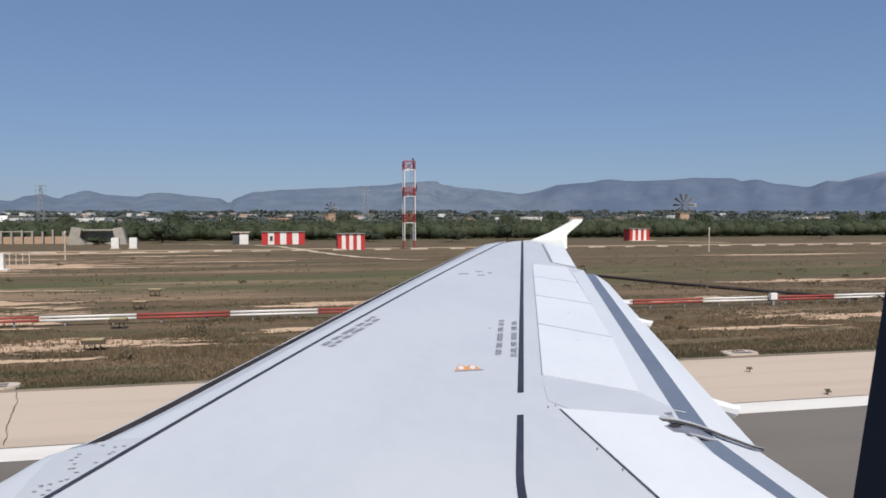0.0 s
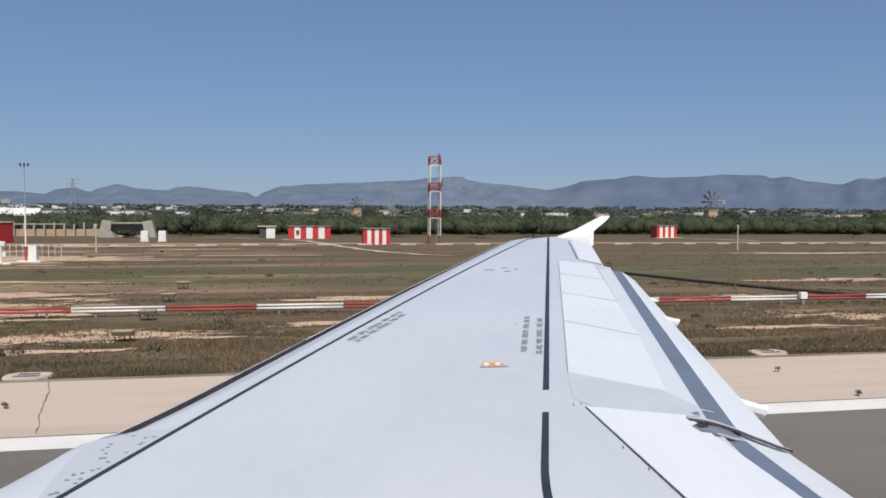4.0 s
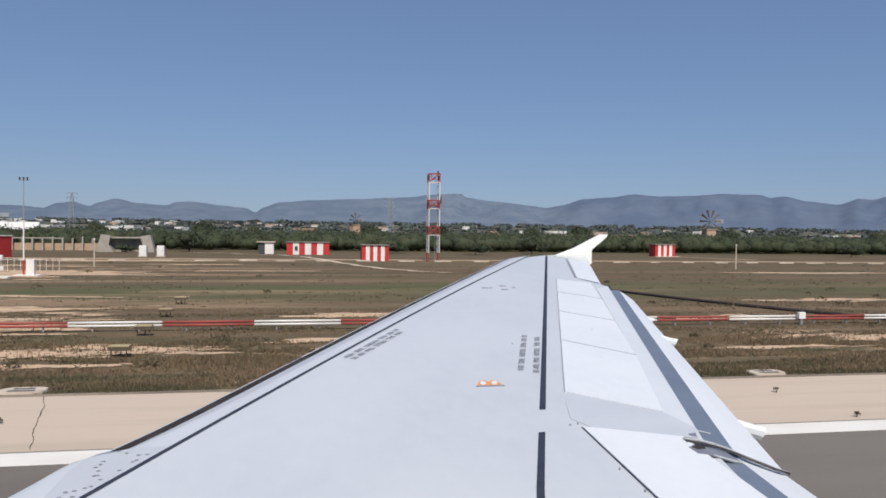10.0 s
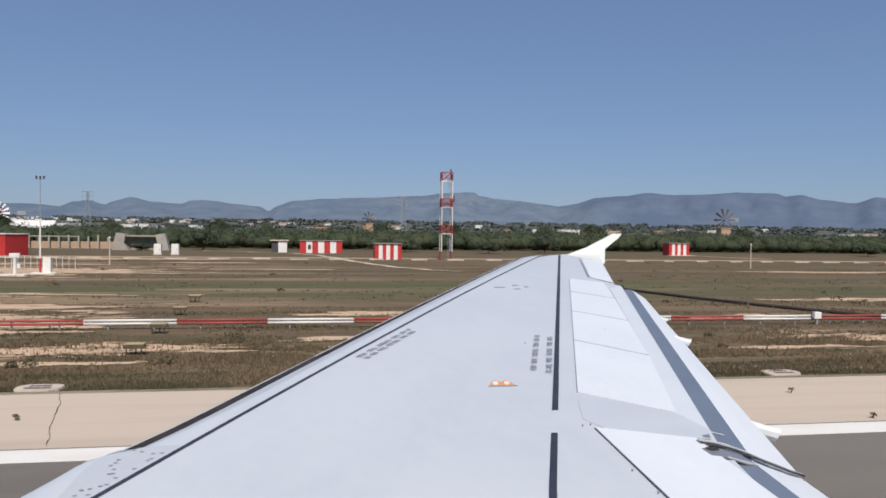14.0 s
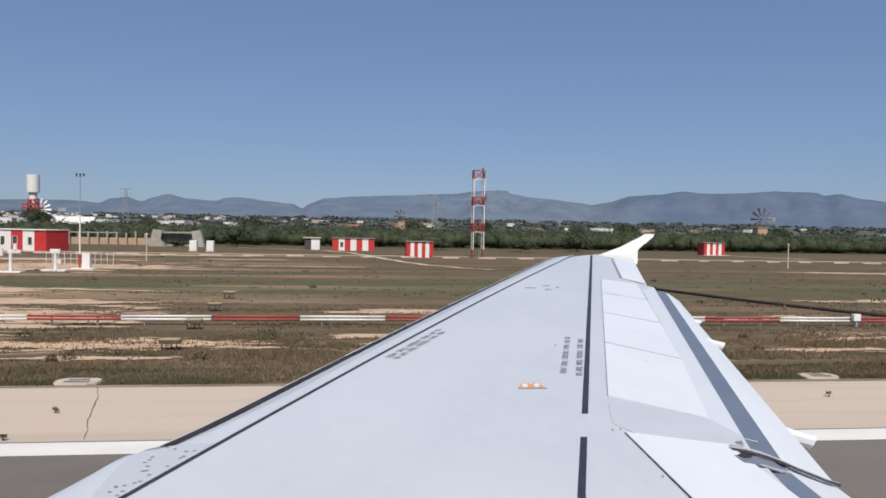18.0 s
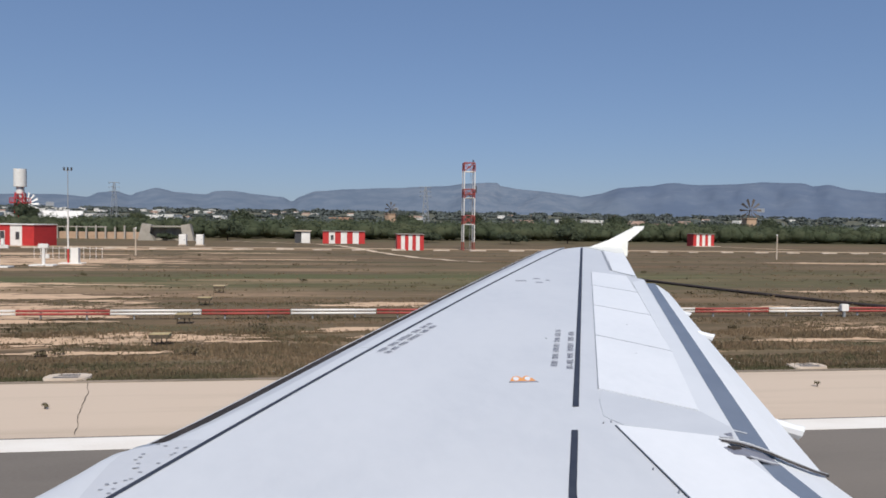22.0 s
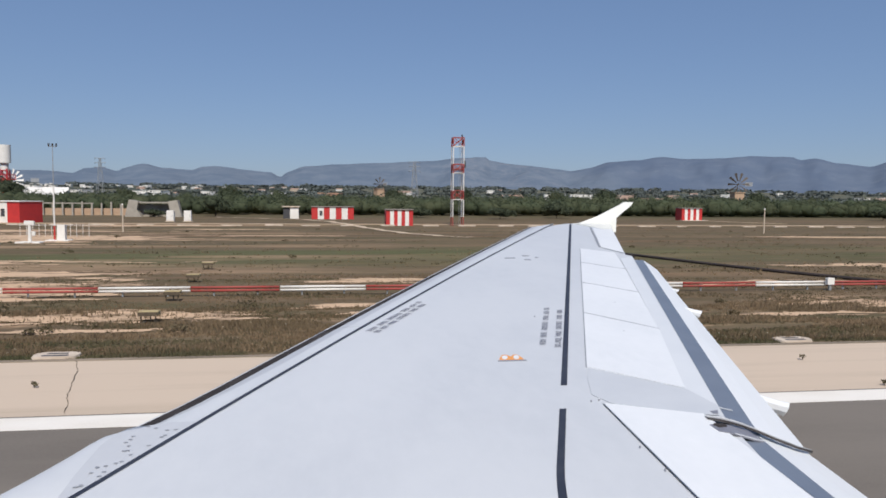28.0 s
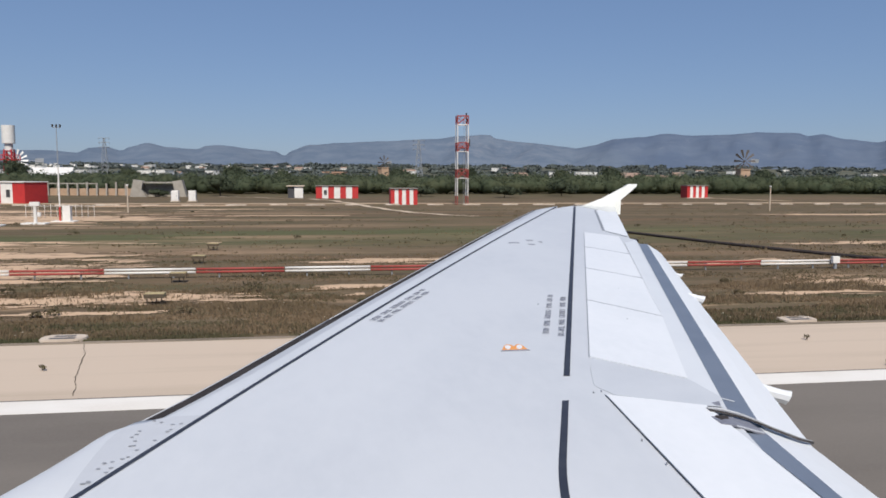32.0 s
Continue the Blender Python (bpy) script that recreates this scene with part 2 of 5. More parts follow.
def on_skin(name, pts, mat, lift, parent=airliner, label=""):
    """A thin flat plate with straight edges lying on the wing, from its corners in plan."""
    top = [(x, y, wing_z(y) + lift) for x, y in pts]
    low = [(x, y, wing_z(y) + min(lift - 0.004, 0.001)) for x, y in pts]
    n = len(pts)
    faces = [tuple(range(n)), tuple(range(2 * n - 1, n - 1, -1))] + [(i, i + n, (i + 1) % n + n, (i + 1) % n) for i in range(n)]
    bm = bmesh.new()
    vs = [bm.verts.new(p) for p in top + low]
    for q in faces:
        bm.faces.new([vs[i] for i in q])
    return part(name, bm, mat, parent, label)


def walkway_line(ys, w):
    """A black line on the skin, which bends aft towards the root."""
    mid = [(x_line(y) + 0.11 * max(0.0, 4.15 - y) ** 2, y) for y in ys]
    on_skin("walkway_line", [(x - w, y) for x, y in mid] + [(x + w, y) for x, y in mid[::-1]], M["line"], 0.006, label="black walkway line")


walkway_line([3.1, 3.3, 3.5, 3.65, 3.8, 3.9, 4.0, 4.1, 4.985], 0.024)
walkway_line([5.475, 15.6], 0.025)


def x_sp(y):
    return 2.15 + 0.3354 * (y - 5.89)


# spoiler panels: leading edge parallel to the walkway line, four panels with thin gaps
SPOILERS = [(5.89, 7.72), (7.73, 9.35), (9.36, 10.85), (10.86, 12.2)]
for i, (y0, y1) in enumerate(SPOILERS):
    c0, c1 = 0.575 - 0.024 * (y0 - 5.89), 0.575 - 0.024 * (y1 - 5.89)
    k0, k1 = (1.0 if i == 0 else 1.32), (1.32 if i < 3 else 1.1)
    q = [(x_sp(y0), y0), (x_sp(y0) + c0, y0 - k0 * c0), (x_sp(y1) + c1, y1 - k1 * c1), (x_sp(y1), y1)]
    on_skin("spoiler", q, M["panel"], 0.010, label="white spoiler panel")
    if i:
        g = [(q[0][0], q[0][1] - 0.005), (q[1][0], q[1][1] - 0.005), (q[1][0], q[1][1] + 0.002), (q[0][0], q[0][1] + 0.002)]
        on_skin("spoiler_gap", g, M["rivet"], 0.012)
# lighter strip of the trailing edge between the spoilers and the flap
on_skin("aft_strip", [(2.70, 5.40), (2.735, 5.20), (2.772, 4.965), (x_te(4.97) - 0.012, 4.97), (x_te(11.4) - 0.03, 11.4), (4.57, 11.2), (3.31, 7.05)], M["aft"], 0.0015, label="light grey trailing edge strip behind the spoilers")
# dark hinge line in front of the spoilers
on_skin("hinge_line", [(x_sp(5.89) - 0.008, 5.89), (x_sp(5.89), 5.89), (x_sp(12.2), 12.2), (x_sp(12.2) - 0.008, 12.2)], M["rivet"], 0.005)
# aileron joint near the tip
on_skin("aileron_joint", [(5.44, 15.0), (5.47, 15.0), (4.70, 12.4), (4.66, 12.4)], M["rivet"], 0.008)
on_skin("aileron", [(5.49, 15.0), (x_te(15.0) - 0.02, 15.0), (x_te(11.75) - 0.02, 11.75), (4.68, 12.33)], M["panel"], 0.010, label="white aileron")
# shroud between the spoilers and the inboard flap
on_skin("shroud", [(2.06, 5.62), (2.16, 5.87), (2.73, 5.30), (2.79, 4.95), (2.71, 4.77), (2.63, 4.79), (2.04, 5.06), (1.96, 5.25)], M["shroud"], 0.005, label="grey wing trailing edge shroud")
# inboard spoiler panel with its dark diagonal edge
on_skin("inboard_spoiler", [(1.978, 5.05), (2.60, 4.785), (2.58, 3.2), (1.968, 3.2)], M["panel"], 0.012, label="bright white inboard spoiler panel")
on_skin("inboard_joint", [(1.972, 5.06), (1.9765, 5.05), (1.9665, 3.2), (1.9625, 3.2)], M["line"], 0.005)


# flaps: a shaded cove strip and the curved flap behind it
def flap_section(y, x0, x1, x2, d1, d2):
    """Cove edge x0, end of the shaded strip x1, trailing edge x2, with their drops below the wing's plane."""
    return [(x0 - 0.15, y, wing_z(y, 0.045)), (x1, y, wing_z(y, d1)), (x1 + 0.45 * (x2 - x1), y, wing_z(y, d1 + 0.41 * (d2 - d1))), (x2, y, wing_z(y, d2)),
            (x2 - 0.02, y, wing_z(y, d2 + 0.015)), (x1, y, wing_z(y, d1 + 0.16)), (x0 - 0.15, y, wing_z(y, 0.2))]


def build_flap(name, y0, y1, xb0, xb1, xt0, xt1, label, cove=None):
    n = 8
    secs, strip = [], []
    for i in range(n + 1):
        k = i / n
        y = y0 + (y1 - y0) * k
        xb, xt = xb0 + (xb1 - xb0) * k, xt0 + (xt1 - xt0) * k
        x0 = cove or (2.80 + 0.3193 * (y - 4.94))
        secs.append(flap_section(y, x0, xb, xt, 0.055, 0.20))
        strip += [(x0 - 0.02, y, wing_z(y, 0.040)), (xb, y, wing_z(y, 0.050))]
    v, f = loft(secs)
    flap = piece(name, v, f, M["panel"], airliner, label)
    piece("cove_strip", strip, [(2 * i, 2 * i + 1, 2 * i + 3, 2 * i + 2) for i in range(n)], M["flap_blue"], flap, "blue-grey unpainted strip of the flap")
    return flap


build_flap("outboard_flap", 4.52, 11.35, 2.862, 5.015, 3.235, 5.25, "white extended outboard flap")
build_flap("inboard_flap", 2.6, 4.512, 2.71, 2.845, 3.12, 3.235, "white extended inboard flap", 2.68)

# lavender grey cover over the flap track with a pale lower edge and a dark notch
def plate(name, pts, mat, label="", thick=0.012):
    """A thin plate over the track from corners (x, y, drop below the wing's plane)."""
    bm = bmesh.new()
    top = [bm.verts.new((x, y, wing_z(y, d))) for x, y, d in pts]
    low = [bm.verts.new((x, y, wing_z(y, d) - thick)) for x, y, d in pts]
    n = len(pts)
    for i in range(1, n - 1):
        bm.faces.new((top[0], top[i], top[i + 1]))
    for i in range(n):
        bm.faces.new((top[i], low[i], low[(i + 1) % n], top[(i + 1) % n]))
    return part(name, bm, mat, airliner, label)


plate("track_cover", [(2.631, 4.60, -0.014), (2.535, 4.583, -0.016), (2.542, 4.468, -0.016), (2.572, 4.453, -0.017), (2.631, 4.428, -0.014), (2.768, 4.420, 0.030), (2.822, 4.414, 0.038), (2.80, 4.50, 0.026), (2.777, 4.53, 0.014)], M["cover"], "worn lavender grey cover over the flap track")
plate("cover_edge", [(2.631, 4.434, -0.016), (2.629, 4.427, -0.016), (2.767, 4.419, 0.028), (2.823, 4.412, 0.036), (2.822, 4.418, 0.036), (2.768, 4.425, 0.028)], M["shroud"], "pale lower edge of the track cover", 0.004)
plate("cover_notch", [(2.575, 4.597, -0.019), (2.552, 4.575, -0.019), (2.575, 4.528, -0.019), (2.635, 4.540, -0.017), (2.65, 4.585, -0.015)], M["nose"], "dark notch in the track cover", 0.004)
plate("shroud_hook", [(2.671, 4.835, -0.008), (2.676, 4.792, -0.008), (2.706, 4.779, -0.008), (2.734, 4.852, -0.008)], M["cover"], "grey hook at the end of the shroud")
plate("cove_edge", [(2.835, 5.033, 0.036), (2.830, 5.024, 0.036), (2.901, 4.940, 0.036), (2.907, 4.949, 0.036)], M["aft"], "thin pale edge across the cove", 0.004)

# seal that curves down over the flap: a grey body between a pale and a dark strand
SEAL = [(2.572, 4.70, -0.016, 0.020), (2.66, 4.668, -0.012, 0.034), (2.76, 4.625, 0.006, 0.036), (2.84, 4.552, 0.022, 0.030), (2.926, 4.508, 0.054, 0.024), (3.006, 4.484, 0.082, 0.020), (3.115, 4.493, 0.128, 0.015), (3.258, 4.545, 0.185, 0.005)]


def strand(width, shift, lift, mat, label):
    bm = bmesh.new()
    prev = None
    for x, y, d, w in SEAL:
        yc, h = y + shift * w, width * w
        ring = [bm.verts.new((x, yc + h * math.cos(g), wing_z(yc, d) + lift + 0.009 * math.sin(g))) for g in (0, 1.05, 2.09, 3.14, 4.19, 5.24)]
        if prev:
            for j in range(6):
                bm.faces.new((prev[j], prev[(j + 1) % 6], ring[(j + 1) % 6], ring[j]))
        prev = ring
    part("track_seal", bm, M[mat], airliner, label, smooth=True)


strand(1.25, -0.2, -0.002, "seal", "grey curved seal over the flap track")
strand(0.20, 1.0, 0.003, "shroud", "thin pale edge of the flap track seal")
strand(0.26, -1.15, 0.003, "nose", "thin dark edge of the flap track seal")
strand(0.12, 0.25, 0.006, "oval", "thin grey rib of the flap track seal")


# flap track fairings below the trailing edge
def fairing(x, y, length, r, drop, slope):
    """A canoe that tapers slowly aft to a blunt, flat-sided end."""
    secs = []
    for i in range(9):
        u = i / 8
        rr = r * (0.55 + 0.45 * min(1.0, 2.5 * u)) * (1 - 0.22 * u)
        xx = x - length + length * u
        zz = wing_z(y) - drop + min(0.075, slope * length * (1 - u))
        ring = []
        for g in (20, 70, 110, 160, 200, 250, 290, 340):
            ring.append((xx + (0.03 * math.sin(radians(g)) if i == 8 else 0.0), y + 0.55 * rr * math.cos(radians(g)), zz + rr * math.sin(radians(g))))
        secs.append(ring)
    v, f = loft(secs)
    return piece("track_fairing", v, f, M["panel"], airliner, "white flap track fairing")


fairing(4.86, 9.83, 0.30, 0.040, 0.23, 0.22)
fairing(4.54, 8.58, 0.34, 0.068, 0.25, 0.22)
fairing(3.79, 5.65, 0.45, 0.074, 0.318, 0.28)

# actuator at the outer flap end
part("actuator", box_bm(4.84, 4.98, 11.60, 11.72, wing_z(11.6) - 0.06, wing_z(11.6) - 0.015, 0.01), M["nose"], airliner, "dark flap actuator end")

# wingtip fence: swept thin plate with a thickness
fence_pts = [(5.42, 4.155), (5.90, 4.32), (6.44, 4.575), (6.54, 4.628), (6.735, 4.628), (6.69, 4.56), (6.315, 4.285), (6.29, 4.12), (6.27, 3.98), (6.1, 3.95), (5.60, 4.03)]
bm = bmesh.new()
a = [bm.verts.new((x, 15.72 + (z - 4.15) * 0.35, z)) for x, z in fence_pts]
b = [bm.verts.new((x, 15.77 + (z - 4.15) * 0.35, z)) for x, z in fence_pts]
bm.faces.new(a)
bm.faces.new(b[::-1])
for i in range(len(a)):
    j = (i + 1) % len(a)
    bm.faces.new((a[i], b[i], b[j], a[j]))
part("wingtip_fence", bm, M["fence"], airliner, "cream white wingtip fence")
on_skin("tip_fairing", [(5.30, 15.70), (6.14, 15.70), (5.84, 14.75), (5.62, 14.70), (5.50, 15.2)], M["fence"], 0.012, label="cream white fairing at the foot of the fence")

# orange hoisting mark: a flat crown with two white eyes
on_skin("orange_mark", [(1.462, 6.122), (1.690, 6.122), (1.668, 6.245), (1.650, 6.282), (1.620, 6.272), (1.592, 6.222), (1.568, 6.272), (1.540, 6.282), (1.508, 6.245)], M["orange"], 0.006, label="orange hoisting point mark")
for cx in (1.532, 1.632):
    ring = [(cx + 0.026 * math.cos(g) + 0.011 * math.sin(g), 6.198 + 0.052 * math.sin(g)) for g in [2 * math.pi * i / 14 for i in range(14)]]
    on_skin("mark_eye", ring, M["panel"], 0.009, label="white eye of the orange mark")
# dark bar paints the shadow line at the foot of the mark
on_skin("mark_shadow", [(1.452, 6.108), (1.702, 6.108), (1.696, 6.126), (1.458, 6.126)], M["ink"], 0.008, label="shadow line painted at the base of the orange mark")


def lettering(text, x, y, dx, dy, length, gap, mat, flip=False):
    """Painted words lying on the wing, running from (x, y) along (dx, dy)."""
    cu = bpy.data.curves.new("wing_lettering", "FONT")
    cu.body, cu.size, cu.extrude = text, 0.1, 0.0015
    cu.align_x = "CENTER"
    tmp = new("wing_lettering", cu)
    bpy.context.view_layer.update()
    wide = tmp.dimensions.x
    me = bpy.data.meshes.new_from_object(tmp.evaluated_get(bpy.context.evaluated_depsgraph_get()))
    bpy.data.objects.remove(tmp)
    me.materials.clear()
    me.materials.append(mat)
    ob = new("wing_lettering", me)
    k = length / wide
    g = math.atan2(dy, dx) + (math.pi if flip else 0)
    n = math.hypot(dx, dy)
    cx, cy = x + dx / n * length / 2 - dy / n * gap, y + dy / n * length / 2 + dx / n * gap
    tilt = Matrix(((1, 0, 0), (0, 1, 0), (0, 0.08, 1))).to_4x4()
    ob.matrix_basis = Matrix.Translation((cx, cy, wing_z(cy) + 0.007)) @ tilt @ Matrix.Rotation(g, 4, "Z") @ Matrix.Diagonal((k, 0.82, 1, 1))
    return child(ob, airliner, "small dark painted walkway lettering")


WORDS = "DO NOT WALK OUTSIDE THIS AREA".split()
UNITS = sum(len(w) for w in WORDS) + 1.1 * (len(WORDS) - 1)


def painted_line(x, y, dx, dy, length, gap, flip=False):
    """One line of the walkway notice, word by word; flipped lines read the other way."""
    n, at = math.hypot(dx, dy), 0.0
    for w in (WORDS[::-1] if flip else WORDS):
        s = at / UNITS * length
        lettering(w, x + dx / n * s, y + dy / n * s, dx, dy, len(w) / UNITS * length, gap, M["ink"], flip)
        at += len(w) + 1.1


painted_line(2.035, 6.53, 0.31, 0.95, 1.50, 0.10, True)
painted_line(2.115, 6.47, 0.31, 0.95, 1.50, 0.0)
painted_line(0.46, 7.12, 0.465, 0.885, 1.38, 0.06, True)
painted_line(0.525, 7.08, 0.465, 0.885, 1.30, 0.0)
# small unreadable marks further out
for x, y, l in ((2.75, 11.25, 0.16), (3.02, 11.1, 0.10), (3.08, 11.45, 0.10), (3.24, 11.3, 0.05)):
    on_skin("mark_bar", [(x, y), (x + l, y), (x + l, y + 0.07), (x, y + 0.07)], M["ink"], 0.005)
# small marks and fastener heads beside the line and panels
for x, y in ((2.20, 6.75), (2.14, 6.60), (2.90, 6.95), (1.965, 5.12), (3.3, 8.2), (4.45, 13.3), (1.90, 5.10), (1.925, 4.30), (1.94, 3.98), (2.185, 7.6)):
    on_skin("fastener", [(x, y), (x + 0.009, y), (x + 0.009, y + 0.009), (x, y + 0.009)], M["rivet"], 0.014)

# inboard root panel ahead of the slat joint, with oval fasteners, and the pylon's fairing
on_skin("root_panel", [(-1.135, 4.905), (-1.083, 4.955), (-0.995, 5.0), (-0.79, 5.0), (-0.93, 4.69), (-1.14, 4.24), (-1.26, 3.97), (-1.325, 3.96), (-1.321, 4.27), (-1.313, 4.42), (-1.296, 4.66), (-1.275, 4.76), (-1.237, 4.85)], M["root"], 0.002, label="grey panel with oval fasteners")
random.seed(5)
for i in range(26):
    u, w = random.random(), random.random()
    y = 4.12 + 0.83 * u
    x = x_slat(y) - 0.04 - (0.04 + 0.24 * u) * w
    bm = bmesh.new()
    bmesh.ops.create_circle(bm, cap_ends=True, segments=10, radius=0.0105, matrix=Matrix.Translation((x, y, wing_z(y) + 0.006)) @ Matrix.Diagonal((1.2, 0.9, 1, 1)))
    part("oval_fastener", bm, M["oval"], airliner)
PYLON = [(2.9, -1.34), (4.27, -1.321), (4.42, -1.313), (4.66, -1.296), (4.76, -1.275), (4.85, -1.237), (4.90, -1.16), (4.97, -1.10)]
secs = []
for y, xi in PYLON:
    z = wing_z(y)
    xo = min(xi - 0.01, -1.31 - 0.537 * (4.97 - y))
    ring = [(xi + 0.03, y, z - 0.004)]
    for i in range(9):
        g = radians(11.25 * i)
        ring.append((xi + (xo - xi) * math.sin(g), y, z - 0.004 - 0.10 * min(1.0, (xi - xo) / 0.2) * (1 - math.cos(g))))
    secs.append(ring + [(xo + 0.02, y, z - 0.5), (xi + 0.03, y, z - 0.5)])
v, f = loft(secs)
piece("pylon", v, f, M["skin"], airliner, "white engine pylon fairing", smooth=True)
secs = []
for x, r in ((-5.4, 0.80), (-5.3, 0.98), (-4.8, 1.08), (-3.8, 1.06), (-2.6, 0.86), (-1.6, 0.55)):
    secs.append([(x, 4.05 + r * math.cos(g), 1.75 + r * math.sin(g)) for g in [2 * math.pi * j / 24 for j in range(24)]])
v, f = loft(secs)
piece("engine_nacelle", v, f, M["skin"], airliner, "white engine nacelle", smooth=True)

# fuselage shell with the window's opening, and the dark window surround by the eye
CY, CZ, RAD = -1.57, 3.85, 1.975
WX0, WX1, WZ0, WZ1 = -0.40, 0.36, 4.30, 5.24


secs = []
ring_z = [WZ0, WZ0 + 0.16, WZ0 + 0.32, WZ1]
angs = [math.asin((z - CZ) / RAD) for z in ring_z]
angs = angs + [angs[-1] + (2 * math.pi + angs[0] - angs[-1]) * i / 28 for i in range(1, 28)]
xs = [-16, -13, -9, -5, -2, WX0, WX1, 2, 5, 9, 12]
v, f = [], []
for x in xs:
    k = 1.0 if -9 < x < 9.5 else 0.93
    v += [(x, CY + k * RAD * math.cos(g), CZ + k * RAD * math.sin(g)) for g in angs]
n = len(angs)
for i in range(len(xs) - 1):
    for j in range(n):
        if xs[i] == WX0 and j < 3:
            continue
        f.append((i * n + j, i * n + (j + 1) % n, (i + 1) * n + (j + 1) % n, (i + 1) * n + j))
f += [tuple(range(n)), tuple((len(xs) - 1) * n + j for j in range(n))[::-1]]
piece("fuselage", v, f, M["fence"], airliner, "white fuselage side")
# rounded rectangular surround, deep enough to read as a moulded window frame
bm = bmesh.new()
loops = []
for inset, y in ((0.0, 0.185), (-0.05, 0.05), (-0.16, 0.04), (-0.11, 0.20)):
    hw, hh, cx, cz, r = 0.2055 - inset, 0.33 - inset, -0.03, EYE_Z + 0.09, 0.13
    ring = []
    for qx, qz, g0 in ((1, 1, 0), (-1, 1, 90), (-1, -1, 180), (1, -1, 270)):
        for i in range(7):
            g = radians(g0 + 15 * i)
            zz = cz + qz * (hh - r) + r * math.sin(g)
            ring.append(bm.verts.new((cx + qx * (hw - r) + r * math.cos(g) + 0.156 * (zz - EYE_Z), y, zz)))
    loops.append(ring)
for p, q in zip(loops, loops[1:] + loops[:1]):
    for i in range(len(p)):
        j = (i + 1) % len(p)
        bm.faces.new((p[i], p[j], q[j], q[i]))
part("window_surround", bm, M["cabin"], airliner, "dark moulded cabin window surround")
# main wheels under the wing root
for sx in (2.6,):
    leg = part("gear_leg", rod_bm((sx, 2.0, 0.55), (sx - 0.2, 1.9, 2.85), 0.11), M["steel"], airliner, "main landing gear leg", smooth=True)
    for yy in (1.75, 2.25):
        w = part("wheel", rod_bm((sx, yy - 0.18, 0.575), (sx, yy + 0.18, 0.575), 0.575, n=28), M["tyre"], leg, "black main wheel", smooth=False)


# ---- ground, runway and shoulder ----
def node_mix(t, fac, a, b):
    mx = t.nodes.new("ShaderNodeMix")
    mx.data_type = "RGBA"
    if fac is not None:
        t.links.new(fac, mx.inputs[0])
    for sock, c in ((mx.inputs[6], a), (mx.inputs[7], b)):
        if isinstance(c, tuple):
            sock.default_value = (*c, 1)
        else:
            t.links.new(c, sock)
    return mx.outputs[2]


def node_noise(t, vec, scale, stretch, lo, hi, detail=5, rough=0.6):
    mp = t.nodes.new("ShaderNodeMapping")
    mp.inputs["Scale"].default_value = stretch
    t.links.new(vec, mp.inputs[0])
    n = t.nodes.new("ShaderNodeTexNoise")
    n.inputs["Scale"].default_value, n.inputs["Detail"].default_value, n.inputs["Roughness"].default_value = scale, detail, rough
    t.links.new(mp.outputs[0], n.inputs["Vector"])
    r = t.nodes.new("ShaderNodeMapRange")
    r.inputs[1].default_value, r.inputs[2].default_value = lo, hi
    t.links.new(n.outputs[0], r.inputs[0])
    return r.outputs[0]


def node_band(t, y, a, b, soft):
    """1 between a and b along y, fading over soft metres."""
    p = t.nodes.new("ShaderNodeMapRange")
    p.inputs[1].default_value, p.inputs[2].default_value = a - soft, a + soft
    q = t.nodes.new("ShaderNodeMapRange")
    q.inputs[1].default_value, q.inputs[2].default_value = b + soft, b - soft
    t.links.new(y, p.inputs[0])
    t.links.new(y, q.inputs[0])
    m = t.nodes.new("ShaderNodeMath")
    m.operation = "MULTIPLY"
    t.links.new(p.outputs[0], m.inputs[0])
    t.links.new(q.outputs[0], m.inputs[1])
    return m.outputs[0]


def node_mul(t, a, b):
    m = t.nodes.new("ShaderNodeMath")
    m.operation = "MULTIPLY"
    for s, c in ((m.inputs[0], a), (m.inputs[1], b)):
        if isinstance(c, float):
            s.default_value = c
        else:
            t.links.new(c, s)
    return m.outputs[0]


def node_mix_value(t, fac, a, b):
    r = t.nodes.new("ShaderNodeMapRange")
    r.inputs[3].default_value, r.inputs[4].default_value = a, b
    t.links.new(fac, r.inputs[0])
    return r.outputs[0]


